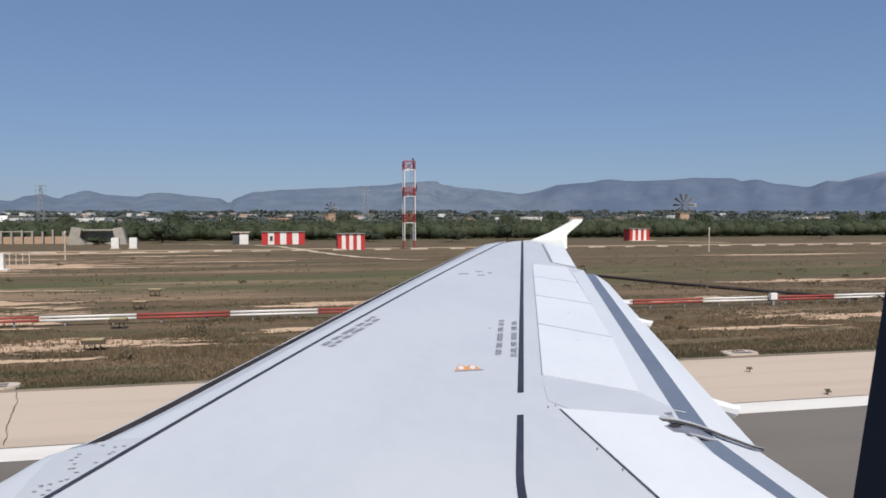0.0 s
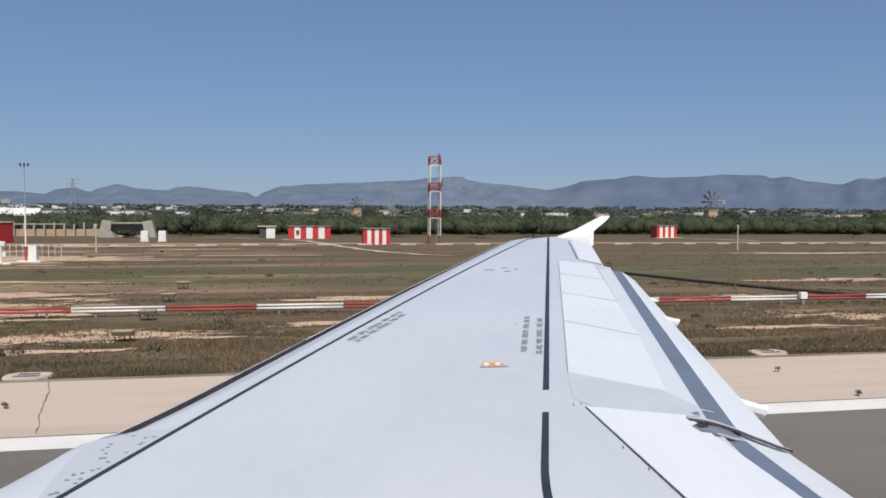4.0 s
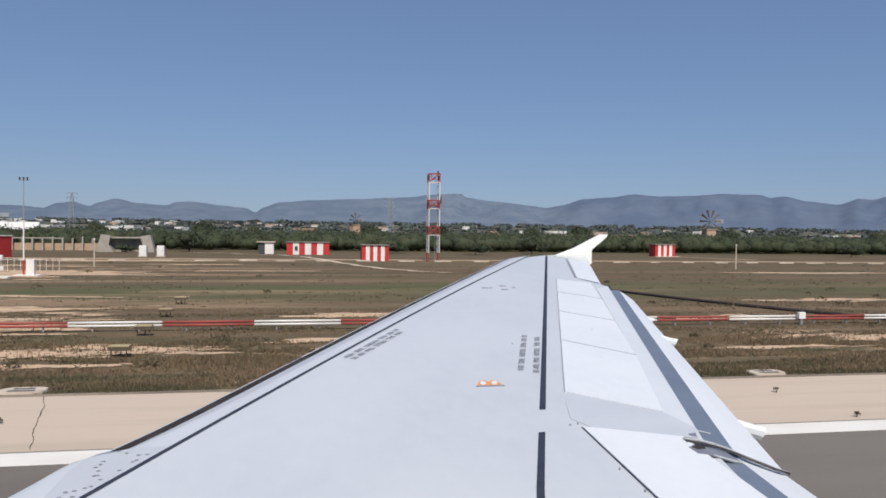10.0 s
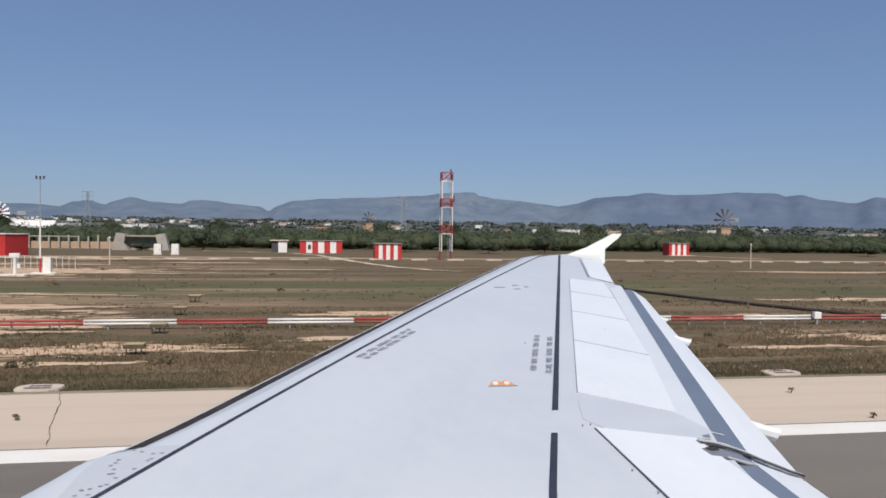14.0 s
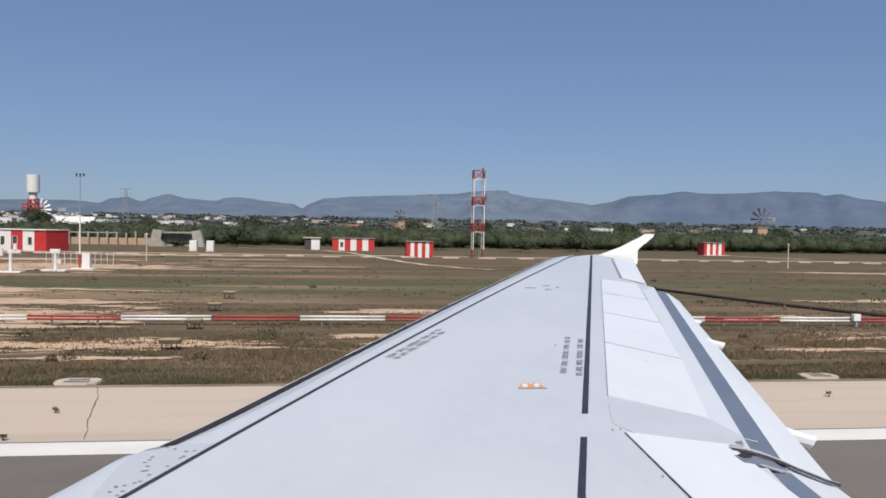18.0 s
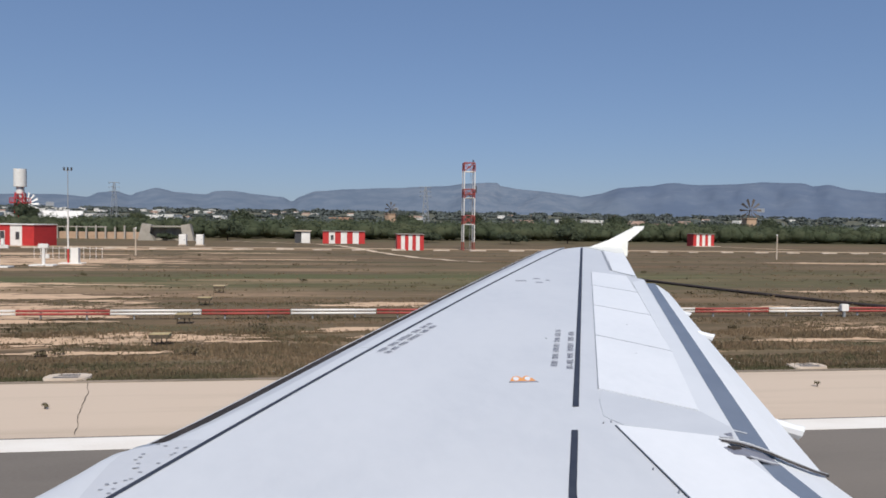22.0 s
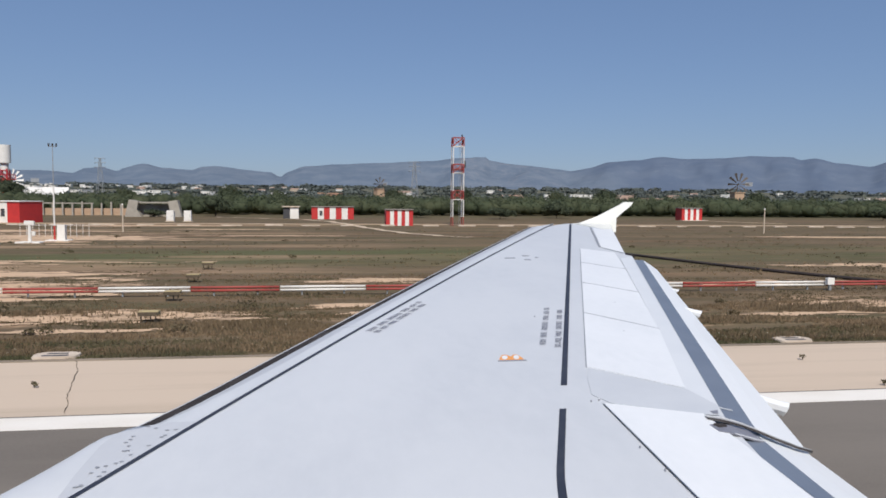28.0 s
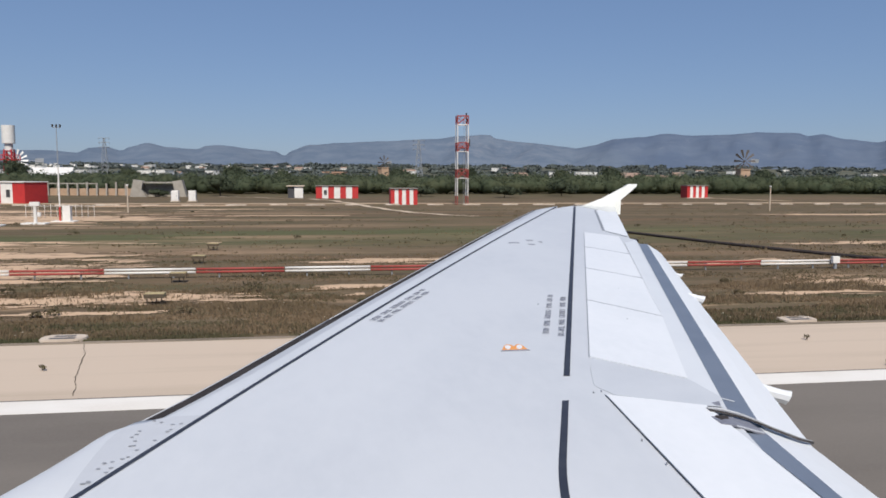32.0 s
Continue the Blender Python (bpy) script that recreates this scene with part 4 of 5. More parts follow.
# the belt of low trees at the far side of the field
rng = np.random.RandomState(21)
V = []
for row, (y, n) in enumerate(((186, 150), (194, 150), (204, 150), (216, 130))):
    for i in range(n):
        x = -0.62 * y + 1.75 * y * (i + rng.rand()) / n
        h = 3.3 + 1.7 * rng.rand() + 0.25 * row
        w = 4.2 + 3.2 * rng.rand()
        V.append(((x, y + rng.uniform(-2, 2), h * 0.46), (w * 0.55, w * 0.5, h * 0.56)))
belt = leafy_object("tree_belt", V, M["leaf"], rng, 420, 0.15, inner=0.80)
tagged(belt, "long dense belt of low green trees across the field", "trees", kind="stuff")
# small scrubby bushes dotted in clusters over the bare soil
V = []
for i in range(100):
    y = 27 + 85 * rng.rand() ** 1.5
    x = -0.55 * y - 4 + (1.6 * y + 8) * rng.rand()
    if noise.noise((x * 0.06, y * 0.12, 4.0)) < 0.0 or 36 < y < 41:
        continue
    h = 0.18 + 0.35 * rng.rand() ** 2
    V.append(crown_quads(rng, (x, y, h * 0.45), (h * 1.3, h * 0.9, h * 0.6), 60, 0.05))
scrub = quads_object("scrub_bushes", np.concatenate(V), M["scrub"])
tagged(scrub, "small dry scrub bushes dotted over the bare soil", "scrub", kind="stuff")
# woods further off, in staggered rows
V = []
for y, n, s in ((262, 90, 0.55), (330, 100, 0.7), (430, 110, 0.9), (560, 120, 1.2), (760, 130, 1.6), (1050, 140, 2.2), (1500, 150, 3.0), (2100, 150, 4.2), (2800, 150, 5.0)):
    for i in range(n):
        if rng.rand() < 0.30:
            continue
        x = -0.65 * y + 1.85 * y * (i + rng.rand()) / n
        h = (3.0 + 3.2 * rng.rand()) * (1 if y < 1000 else 1.0 + (y - 1000) / 1500)
        w = (1.85 * y / n) * (0.9 + 0.7 * rng.rand())
        yy = y + rng.uniform(-12, 12)
        V.append(((x, yy, rise(yy) + h * 0.42), (w * 0.7, w * 0.6, h * 0.6), s * 0.8))
far_woods = leafy_object("far_woods", V, M["hazed_leaf"], rng, 60, 0.34, 1, inner=0.86)
tagged(far_woods, "distant scattered woods and hedgerows before the mountains", "woods", kind="stuff")


# ---- mountains ----
def mountain_material():
    m = bpy.data.materials.new("hazed_mountain")
    m.use_nodes = True
    t = m.node_tree
    b = t.nodes["Principled BSDF"]
    b.inputs["Roughness"].default_value, b.inputs["Specular IOR Level"].default_value = 1.0, 0.0
    vec = t.nodes.new("ShaderNodeTexCoord").outputs["Object"]
    # distance haze is mixed into these blue-grey mountain colours
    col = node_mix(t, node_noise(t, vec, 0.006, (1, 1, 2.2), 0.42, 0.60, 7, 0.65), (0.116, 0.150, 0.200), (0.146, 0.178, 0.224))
    # the eastern range is darker; painted haze pales the farther ridge behind its end
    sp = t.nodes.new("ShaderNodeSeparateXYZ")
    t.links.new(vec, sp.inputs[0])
    east_range = node_mix(t, node_noise(t, vec, 0.004, (1, 1, 2.0), 0.40, 0.62, 7, 0.65), (0.102, 0.133, 0.190), (0.124, 0.155, 0.208))
    col = node_mix(t, node_band(t, sp.outputs[0], 1290, 6000, 90), col, east_range)
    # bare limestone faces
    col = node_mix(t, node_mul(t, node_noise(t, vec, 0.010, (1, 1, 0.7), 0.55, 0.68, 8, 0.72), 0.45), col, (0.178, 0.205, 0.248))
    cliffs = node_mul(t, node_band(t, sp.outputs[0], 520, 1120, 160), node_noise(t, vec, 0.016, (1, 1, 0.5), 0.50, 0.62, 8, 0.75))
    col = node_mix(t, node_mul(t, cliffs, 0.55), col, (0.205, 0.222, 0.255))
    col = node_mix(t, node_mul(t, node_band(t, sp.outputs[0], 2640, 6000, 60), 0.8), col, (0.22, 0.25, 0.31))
    t.links.new(col, b.inputs["Base Color"])
    return m


M["hazed_rock"] = mountain_material()
# the skyline: bearing from straight out over the wing, and height over the horizon, in degrees
RIDGE = [(-60, 0.6), (-35, 1.0), (-18.6, 1.48), (-17.1, 1.33), (-16.3, 1.69), (-15.3, 1.79), (-14.3, 1.51), (-13.8, 1.79), (-12.6, 2.09), (-11.3, 1.81), (-9.3, 1.7), (-8.7, 1.95), (-7.8, 2.01), (-5.6, 1.77), (-3.9, 1.64), (-3.2, 1.28), (-2.7, 1.66), (-1.5, 2.09), (1.2, 2.3), (3.9, 2.43), (8.1, 2.61), (9.6, 2.84), (11.5, 2.94), (12.1, 2.91), (12.4, 2.65), (14.5, 2.37), (17.5, 2.09), (18.4, 1.93), (19.6, 2.14), (21.2, 2.61), (23.3, 2.74), (24.8, 2.98), (26.5, 2.81), (28.9, 2.84), (30.8, 2.99), (33.4, 2.88), (34.0, 2.68), (34.9, 2.79), (36.3, 2.42), (38.2, 2.17), (39.4, 2.58), (40.2, 2.49), (41.2, 2.77), (42.9, 3.14), (44.5, 2.96), (52, 2.6), (75, 1.5)]


def ridge_height(u):
    for (a, p), (b, q) in zip(RIDGE, RIDGE[1:]):
        if a <= u <= b:
            k = (u - a) / (b - a)
            k = 0.5 * k + 0.5 * k * k * (3 - 2 * k)
            return p + (q - p) * k
    return 1.0


COLS, ROWS = 560, 30
v, f = [], []
for i in range(COLS + 1):
    u = -60 + 135 * i / COLS
    ang = radians(u)
    crest = 4050 * math.tan(radians(ridge_height(u) + 0.03 * noise.fractal((u * 0.9, 0.5, 0), 0.8, 2.0, 5))) + EYE_Z
    for j in range(ROWS + 1):
        w = j / ROWS
        k = min(1.0, w / 0.70) if w < 0.70 else 1 - 0.5 * (w - 0.70) / 0.30
        free = math.sin(math.pi * min(1.0, w / 0.70))
        crag = noise.fractal((u * 0.42, w * 2.6, 2.0), 1.0, 2.1, 5)
        z = crest * k ** 1.25 * (1 + 0.26 * crag * free)
        dd = 3000 + 1500 * w + 90 * noise.noise((u * 0.3, w * 2.0, 7.0)) * free
        v.append((dd * math.sin(ang), dd * math.cos(ang), max(z, -2) if j else -5))
n = ROWS + 1
for i in range(COLS):
    for j in range(ROWS):
        f.append((i * n + j, (i + 1) * n + j, (i + 1) * n + j + 1, i * n + j + 1))
mount = piece("backdrop", v, f, M["hazed_rock"], smooth=True)
tagged(mount, "hazy blue-grey mountain range along the horizon", "mountains", kind="structure")


# ---- things on the airfield ----
M["red"] = material("red_paint", (0.50, 0.035, 0.032), 0.6, 0, (0.40, 0.03, 0.03), 1.5, 0.6)
M["rail_red"] = material("rail_red", (0.36, 0.055, 0.045), 0.65, 0, (0.27, 0.085, 0.068), 2.0, 0.7)
M["white"] = material("white_paint", (0.76, 0.73, 0.68), 0.6, 0, (0.66, 0.62, 0.57), 1.5, 0.6)
M["dark"] = material("dark_opening", (0.05, 0.05, 0.055), 0.5, 0, (0.09, 0.085, 0.08), 3.0, 0.6)
M["stucco"] = material("stucco_cream", (0.56, 0.46, 0.36), 0.9, 0, (0.46, 0.37, 0.28), 0.5, 0.6, 0.2, 12)
M["lime"] = material("limewash", (0.78, 0.75, 0.70), 0.9, 0, (0.68, 0.64, 0.58), 0.5, 0.6, 0.2, 12)
M["stone"] = material("sandstone", (0.44, 0.30, 0.20), 0.95, 0, (0.34, 0.22, 0.14), 1.2, 0.7, 0.5, 8, (0.50, 0.36, 0.25))
M["brick"] = material("block_orange", (0.50, 0.30, 0.20), 0.95, 0, (0.42, 0.24, 0.16), 1.0, 0.6, 0.3, 10)
M["tile"] = material("clay_tile", (0.31, 0.212, 0.160), 0.9, 0, (0.24, 0.165, 0.125), 1.2, 0.7, 0.4, 14, (0.40, 0.26, 0.19))
M["concrete"] = material("old_concrete", (0.36, 0.325, 0.275), 0.95, 0, (0.25, 0.225, 0.19), 0.8, 0.8, 0.4, 9, (0.42, 0.38, 0.32))
M["roof_grey"] = material("roof_grey", (0.26, 0.22, 0.19), 0.9, 0, (0.19, 0.16, 0.14), 1.0, 0.6)
M["hose"] = material("hose", (0.035, 0.028, 0.026), 0.8, 0, (0.06, 0.045, 0.04), 1.0, 0.6)
M["iron"] = material("old_iron", (0.085, 0.075, 0.068), 0.7, 0.2, (0.13, 0.095, 0.075), 3.0, 0.6)
M["galv"] = material("galvanised", (0.36, 0.37, 0.38), 0.5, 0.3, (0.27, 0.28, 0.29), 5.0, 0.6)


# red and white twin-rail barrier along the verge
def barrier_section(colour):
    root = empty("barrier_section", "%s twin-rail barrier section on short steel posts" % ("faded red" if colour == "rail_red" else "white"), "barrier", "barrier along the verge")
    for z in (0.27, 0.42):
        part("rail", rod_bm((-2.02, 0, z), (2.02, 0, z), 0.056, n=10), M[colour], root, smooth=True)
    for x in (-1.0, 1.0):
        part("post", box_bm(x - 0.035, x + 0.035, 0.05, 0.12, -0.1, 0.44, 0.01), M["galv"], root, "grey steel post")
    return root


BARRIER_Y = 36.6
kinds = [barrier_section("rail_red"), barrier_section("white")]
for i in range(23):
    x = -36.76 + 4.08 * i
    if i < 2:
        kinds[i].location = (x, BARRIER_Y, 0)
    else:
        copy_thing(kinds[i % 2], pose(x, BARRIER_Y, 0, 0, 0, 0.2 * math.sin(i)))
# pale box mounted on the rail
box = empty("junction_box", "pale cream junction box beside the barrier", "box", at=(26.5, BARRIER_Y - 0.25, 0))
part("housing", box_bm(-0.2, 0.2, -0.12, 0.1, 0.3, 0.66, 0.02), M["lime"], box)
part("stand", box_bm(-0.06, 0.06, -0.06, 0.06, -0.1, 0.31), M["galv"], box)


M["umber"] = material("umber_paint", (0.085, 0.064, 0.042), 0.8, 0, (0.13, 0.10, 0.065), 3.0, 0.7)
M["straw_paint"] = material("faded_yellow", (0.42, 0.33, 0.17), 0.7, 0, (0.30, 0.235, 0.13), 3.0, 0.7)


# precision approach light units in a row in the grass
def papi():
    root = empty("approach_light", "dark low approach light unit on short legs in the grass", "light unit", "approach light units in a row")
    part("housing", box_bm(-0.36, 0.36, -0.25, 0.25, 0.30, 0.46, 0.03), M["straw_paint"], root)
    part("lens_hood", box_bm(-0.35, 0.35, -0.30, -0.24, 0.29, 0.44, 0.01), M["umber"], root, "dark brown lens hood")
    for sx, sy in ((-0.26, -0.15), (0.26, -0.15), (0, 0.18)):
        part("leg", rod_bm((sx, sy, -0.05), (sx, sy, 0.31), 0.022, n=8), M["umber"], root)
    return root


first = papi()
first.location = (-6.4, 29.2, 0)
for x, y in ((-6.7, 35.2), (-7.0, 42.5), (-7.3, 49.8)):
    copy_thing(first, pose(x, y, 0))


# striped equipment cabins
def frame_bm(x, z, half, high, y, w=0.06):
    """Four bars round an opening in a wall that faces the runway."""
    bm = bmesh.new()
    for sx in (-1, 1):
        box_bm(x + sx * half - w / 2, x + sx * half + w / 2, y, y + 0.06, z - high, z + high, bm=bm)
        box_bm(x - half + w / 2, x + half - w / 2, y, y + 0.06, z + sx * high - w / 2, z + sx * high + w / 2, bm=bm)
    return bm


def striped_cabin(label, x, y, width, depth, h, stripes, start, turn=0.0, roof="roof_grey", openings=(), group=""):
    root = empty("equipment_cabin", label, "cabin", group)
    root.matrix_basis = pose(x, y, 0, 0, 0, turn)
    part("core", box_bm(-width / 2 + 0.03, width / 2 - 0.03, -depth / 2 + 0.03, depth / 2 - 0.03, -0.1, h), M["white"], root)
    w = width / stripes
    for i in range(stripes):
        a = -width / 2 + w * i
        mat = M["red"] if (i + start) % 2 == 0 else M["white"]
        part("wall_panel", box_bm(a + 0.01, a + w - 0.01, -depth / 2, -depth / 2 + 0.06, -0.1, h, 0.01), mat, root)
        part("wall_panel", box_bm(a + 0.01, a + w - 0.01, depth / 2 - 0.06, depth / 2, -0.1, h, 0.01), mat, root)
    for s, mat in ((-1, M["red"]), (1, M["red"])):
        part("end_wall", box_bm(s * width / 2 - 0.05, s * width / 2 + 0.05, -depth / 2 - 0.02, depth / 2 + 0.02, -0.1, h, 0.01), mat, root)
    part("roof", box_bm(-width / 2 - 0.15, width / 2 + 0.15, -depth / 2 - 0.2, depth / 2 + 0.15, h, h + 0.14, 0.03), M[roof], root)
    for ox, oz, ow, oh in openings:
        pane = part("window", box_bm(ox - ow / 2, ox + ow / 2, -depth / 2 - 0.03, -depth / 2 + 0.02, oz - oh / 2, oz + oh / 2, 0.01), M["dark"], root, "dark window opening")
        part("window_frame", frame_bm(ox, oz, ow / 2 + 0.05, oh / 2 + 0.05, -depth / 2 - 0.045), M["white"], pane, "white window frame")
    return root


striped_cabin("red and white striped equipment cabin with a flat roof", 1.65, 153.6, 8.2, 3.0, 2.4, 7, 0, openings=((-2.3, 1.2, 0.55, 0.95),), group="striped cabins in the field")
striped_cabin("small red and white striped cabin with a grey roof", 11.9, 122.4, 4.2, 2.9, 2.5, 7, 0, openings=(), group="striped cabins in the field")
narrow = striped_cabin("narrow striped cabin with three white panels", 78.6, 155.4, 4.6, 3.0, 2.6, 7, 0, group="striped cabins in the field")
pad = empty("concrete_pad", "pale concrete apron and path beside a striped cabin", "pad", at=(78.6, 153.0, 0), kind="structure")
part("apron", box_bm(-2.9, 2.9, -0.9, 0.9, -0.1, 0.10, 0.03), M["kerb"], pad)
bm = bmesh.new()
lane = [(2.0, -0.9, 0.05), (3.4, -0.9, 0.05), (5.6, -9.0, 0.05), (10.4, -17.5, 0.05), (7.4, -17.5, 0.05), (4.0, -9.0, 0.05)]
top = [bm.verts.new(p) for p in lane]
low = [bm.verts.new((x, y, -0.05)) for x, y, z in lane]
bm.faces.new(top)
for i in range(6):
    bm.faces.new((top[i], low[i], low[(i + 1) % 6], top[(i + 1) % 6]))
part("path", bm, M["track"], pad)
# the long row: two wings and a small cabin between them
striped_cabin("long red and white striped airfield building with small windows", -72.0, 141.0, 17.0, 4.5, 3.0, 9, 0, turn=-20.0,
              openings=((-5.0, 2.2, 0.8, 0.35), (-1.6, 2.2, 0.8, 0.35), (1.5, 2.2, 0.8, 0.35), (4.8, 1.1, 0.8, 1.7)), group="long striped building")
striped_cabin("small striped cabin between two long wings", -85.2, 147.5, 4.6, 3.0, 2.1, 7, 0, turn=-20.0, group="long striped building")
striped_cabin("long red and white striped airfield building with dark doors", -55.0, 132.0, 19.5, 5.0, 3.3, 9, 0, turn=-20.0, roof="white",
              openings=((-3.9, 1.7, 0.9, 1.2), (1.7, 1.6, 0.7, 1.3), (4.0, 1.6, 0.8, 1.4), (6.8, 1.6, 0.7, 1.2)), group="long striped building")


# red and white lattice tower
def lattice_tower(x, y, h, half):
    root = empty("lattice_tower", "red and white steel lattice tower standing in the field", "tower", at=(x, y, 0))
    bays = 10
    dz = h / bays
    cs = [(-half, -half), (half, -half), (half, half), (-half, half)]
    for i in range(bays):
        mat = M["rail_red"] if i in (0, 3, 6, 9) else M["white"]
        z0, z1 = i * dz, (i + 1) * dz
        for cx, cy in cs:
            part("leg", rod_bm((cx, cy, z0), (cx, cy, z1), 0.085, n=8), mat, root)
        if i not in (2, 3, 5, 6, 8, 9):
            continue
        tone = M["rail_red"] if i in (3, 6, 9) else M["white"]
        for (ax, ay), (bx, by) in zip(cs, cs[1:] + cs[:1]):
            part("girt", rod_bm((ax, ay, z1), (bx, by, z1), 0.055, n=6), tone, root)
            if i in (3, 6, 9):
                part("brace", rod_bm((ax, ay, z0), (bx, by, z1), 0.05, n=6), tone, root)
                part("brace", rod_bm((bx, by, z0), (ax, ay, z1), 0.05, n=6), tone, root)
    bm = bmesh.new()
    for i in range(22):
        z = 0.3 + h * i / 23
        rod_bm((half * 0.3, 0, z), (half * 0.6, 0, z), 0.015, n=6, bm=bm)
    rod_bm((half * 0.3, 0, 0), (half * 0.3, 0, h), 0.02, n=6, bm=bm)
    rod_bm((half * 0.6, 0, 0), (half * 0.6, 0, h), 0.02, n=6, bm=bm)
    part("ladder", bm, M["galv"], root)
    part("platform", box_bm(-half - 0.1, half + 0.1, -half - 0.1, half + 0.1, h * 0.64, h * 0.64 + 0.12), M["rail_red"], root)
    part("lamp", rod_bm((half * 0.8, 0, h), (half * 0.8, 0, h + 0.5), 0.12, n=8), M["dark"], root, "obstruction lamp")
    part("antenna", box_bm(half + 0.1, half + 0.45, -0.2, 0.2, h * 0.66, h * 0.74, 0.03), M["dark"], root)
    return root


lattice_tower(21.3, 121.3, 14.2, 0.86)


# radar mast: braced legs, gallery and white drum
def radar_mast(x, y):
    root = empty("radar_mast", "white drum antenna on a red and white steel mast", "mast", at=(x, y, 0))
    for cx, cy in ((-1.1, -1.1), (1.1, -1.1), (1.1, 1.1), (-1.1, 1.1)):
        part("leg", rod_bm((cx * 1.2, cy * 1.2, 0), (cx, cy, 5.5), 0.22, n=8), M["white"], root)
        part("upper_leg", rod_bm((cx, cy, 5.5), (cx * 0.9, cy * 0.9, 11.5), 0.22, n=8), M["red"], root)
    for z in (3.0, 5.5, 8.5, 11.0):
        for (ax, ay), (bx, by) in (((-1, -1), (1, -1)), ((1, -1), (1, 1)), ((1, 1), (-1, 1)), ((-1, 1), (-1, -1))):
            part("brace", rod_bm((ax * 1.1, ay * 1.1, z), (bx * 1.1, by * 1.1, z - 2.4), 0.1, n=6), M["red"], root)
            part("girt", rod_bm((ax * 1.1, ay * 1.1, z), (bx * 1.1, by * 1.1, z), 0.1, n=6), M["red"], root)
    part("gallery", rod_bm((0, 0, 8.3), (0, 0, 8.7), 2.9, n=12), M["red"], root, "red gallery")
    bm = bmesh.new()
    for i in range(12):
        g = i * math.pi / 6
        rod_bm((2.8 * math.cos(g), 2.8 * math.sin(g), 8.7), (2.8 * math.cos(g), 2.8 * math.sin(g), 9.9), 0.07, n=5, bm=bm)
        rod_bm((2.8 * math.cos(g), 2.8 * math.sin(g), 9.9), (2.8 * math.cos(g + math.pi / 6), 2.8 * math.sin(g + math.pi / 6), 9.9), 0.07, n=5, bm=bm)
    part("railing", bm, M["red"], root)
    part("neck", rod_bm((0, 0, 11.2), (0, 0, 13.2), 1.1, n=16), M["white"], root)
    drum = part("drum", rod_bm((0, 0, 13.2), (0, 0, 18.4), 1.75, n=24), M["white"], root, "white drum antenna")
    return root


radar_mast(-91.5, 237.6)


# weather station: masts on small concrete feet
def weather_post(x, y, kind):
    root = empty("weather_post", "white weather instrument on a concrete foot in the field", "instrument", "weather instruments", at=(x, y, 0))
    part("foot", box_bm(-1.1, 1.1, -0.7, 0.7, -0.1, 0.12, 0.03), M["lime"], root)
    if kind == 0:
        part("post", rod_bm((0, 0, 0.1), (0, 0, 2.1), 0.14, n=10), M["white"], root)
        part("arm", box_bm(-0.25, 0.9, -0.12, 0.12, 1.75, 2.05, 0.04), M["white"], root)
        part("sensor", rod_bm((0.4, 0, 2.05), (0.4, 0, 2.65), 0.20, 0.14, 10), M["white"], root)
        part("cup", rod_bm((-0.8, 0, 1.5), (-0.8, 0, 2.2), 0.16, n=10), M["white"], root)
    elif kind == 1:
        part("post", rod_bm((0, 0, 0.1), (0, 0, 1.9), 0.15, n=10), M["white"], root)
        part("head", box_bm(-0.45, 0.45, -0.16, 0.16, 1.7, 2.1, 0.05), M["white"], root)
        part("sensor", box_bm(0.2, 0.5, -0.1, 0.1, 0.7, 1.1, 0.03), M["white"], root)
    else:
        part("mast_foot", rod_bm((-0.4, 0, 0), (-0.4, 0, 1.5), 0.09, n=8), M["red"], root, "red painted mast foot")
        part("mast", rod_bm((-0.4, 0, 1.5), (-0.4, 0, 5.4), 0.075, n=8), M["white"], root)
        part("mast_top", rod_bm((-0.4, 0, 5.4), (-0.4, 0, 9.4), 0.05, 0.035, 8), M["galv"], root)
        part("cabinet", box_bm(-0.1, 0.65, -0.3, 0.3, 0.1, 1.6, 0.03), M["white"], root)
        part("crossarm", rod_bm((-0.75, 0, 9.3), (-0.05, 0, 9.3), 0.03, n=6), M["galv"], root)
        for sx in (-0.75, -0.4, -0.05):
            part("cup", rod_bm((sx, 0, 9.3), (sx, 0, 9.6), 0.07, 0.10, 8), M["dark"], root, "dark anemometer cup")


# low row of slim white posts behind the instruments
row = empty("antenna_row", "low row of slim white antenna posts on one rail", "antenna", at=(-29.0, 88.0, 0))
part("rail", rod_bm((-3.6, 0, 1.25), (3.6, 0, 1.25), 0.02, n=6), M["white"], row)
for i in range(12):
    part("post", rod_bm((-3.5 + 0.64 * i, 0, -0.1), (-3.5 + 0.64 * i, 0, 1.45), 0.022, n=6), M["white"], row)
weather_post(-30.5, 74.2, 0)
weather_post(-27.6, 77.0, 1)
weather_post(-26.0, 80.1, 2)

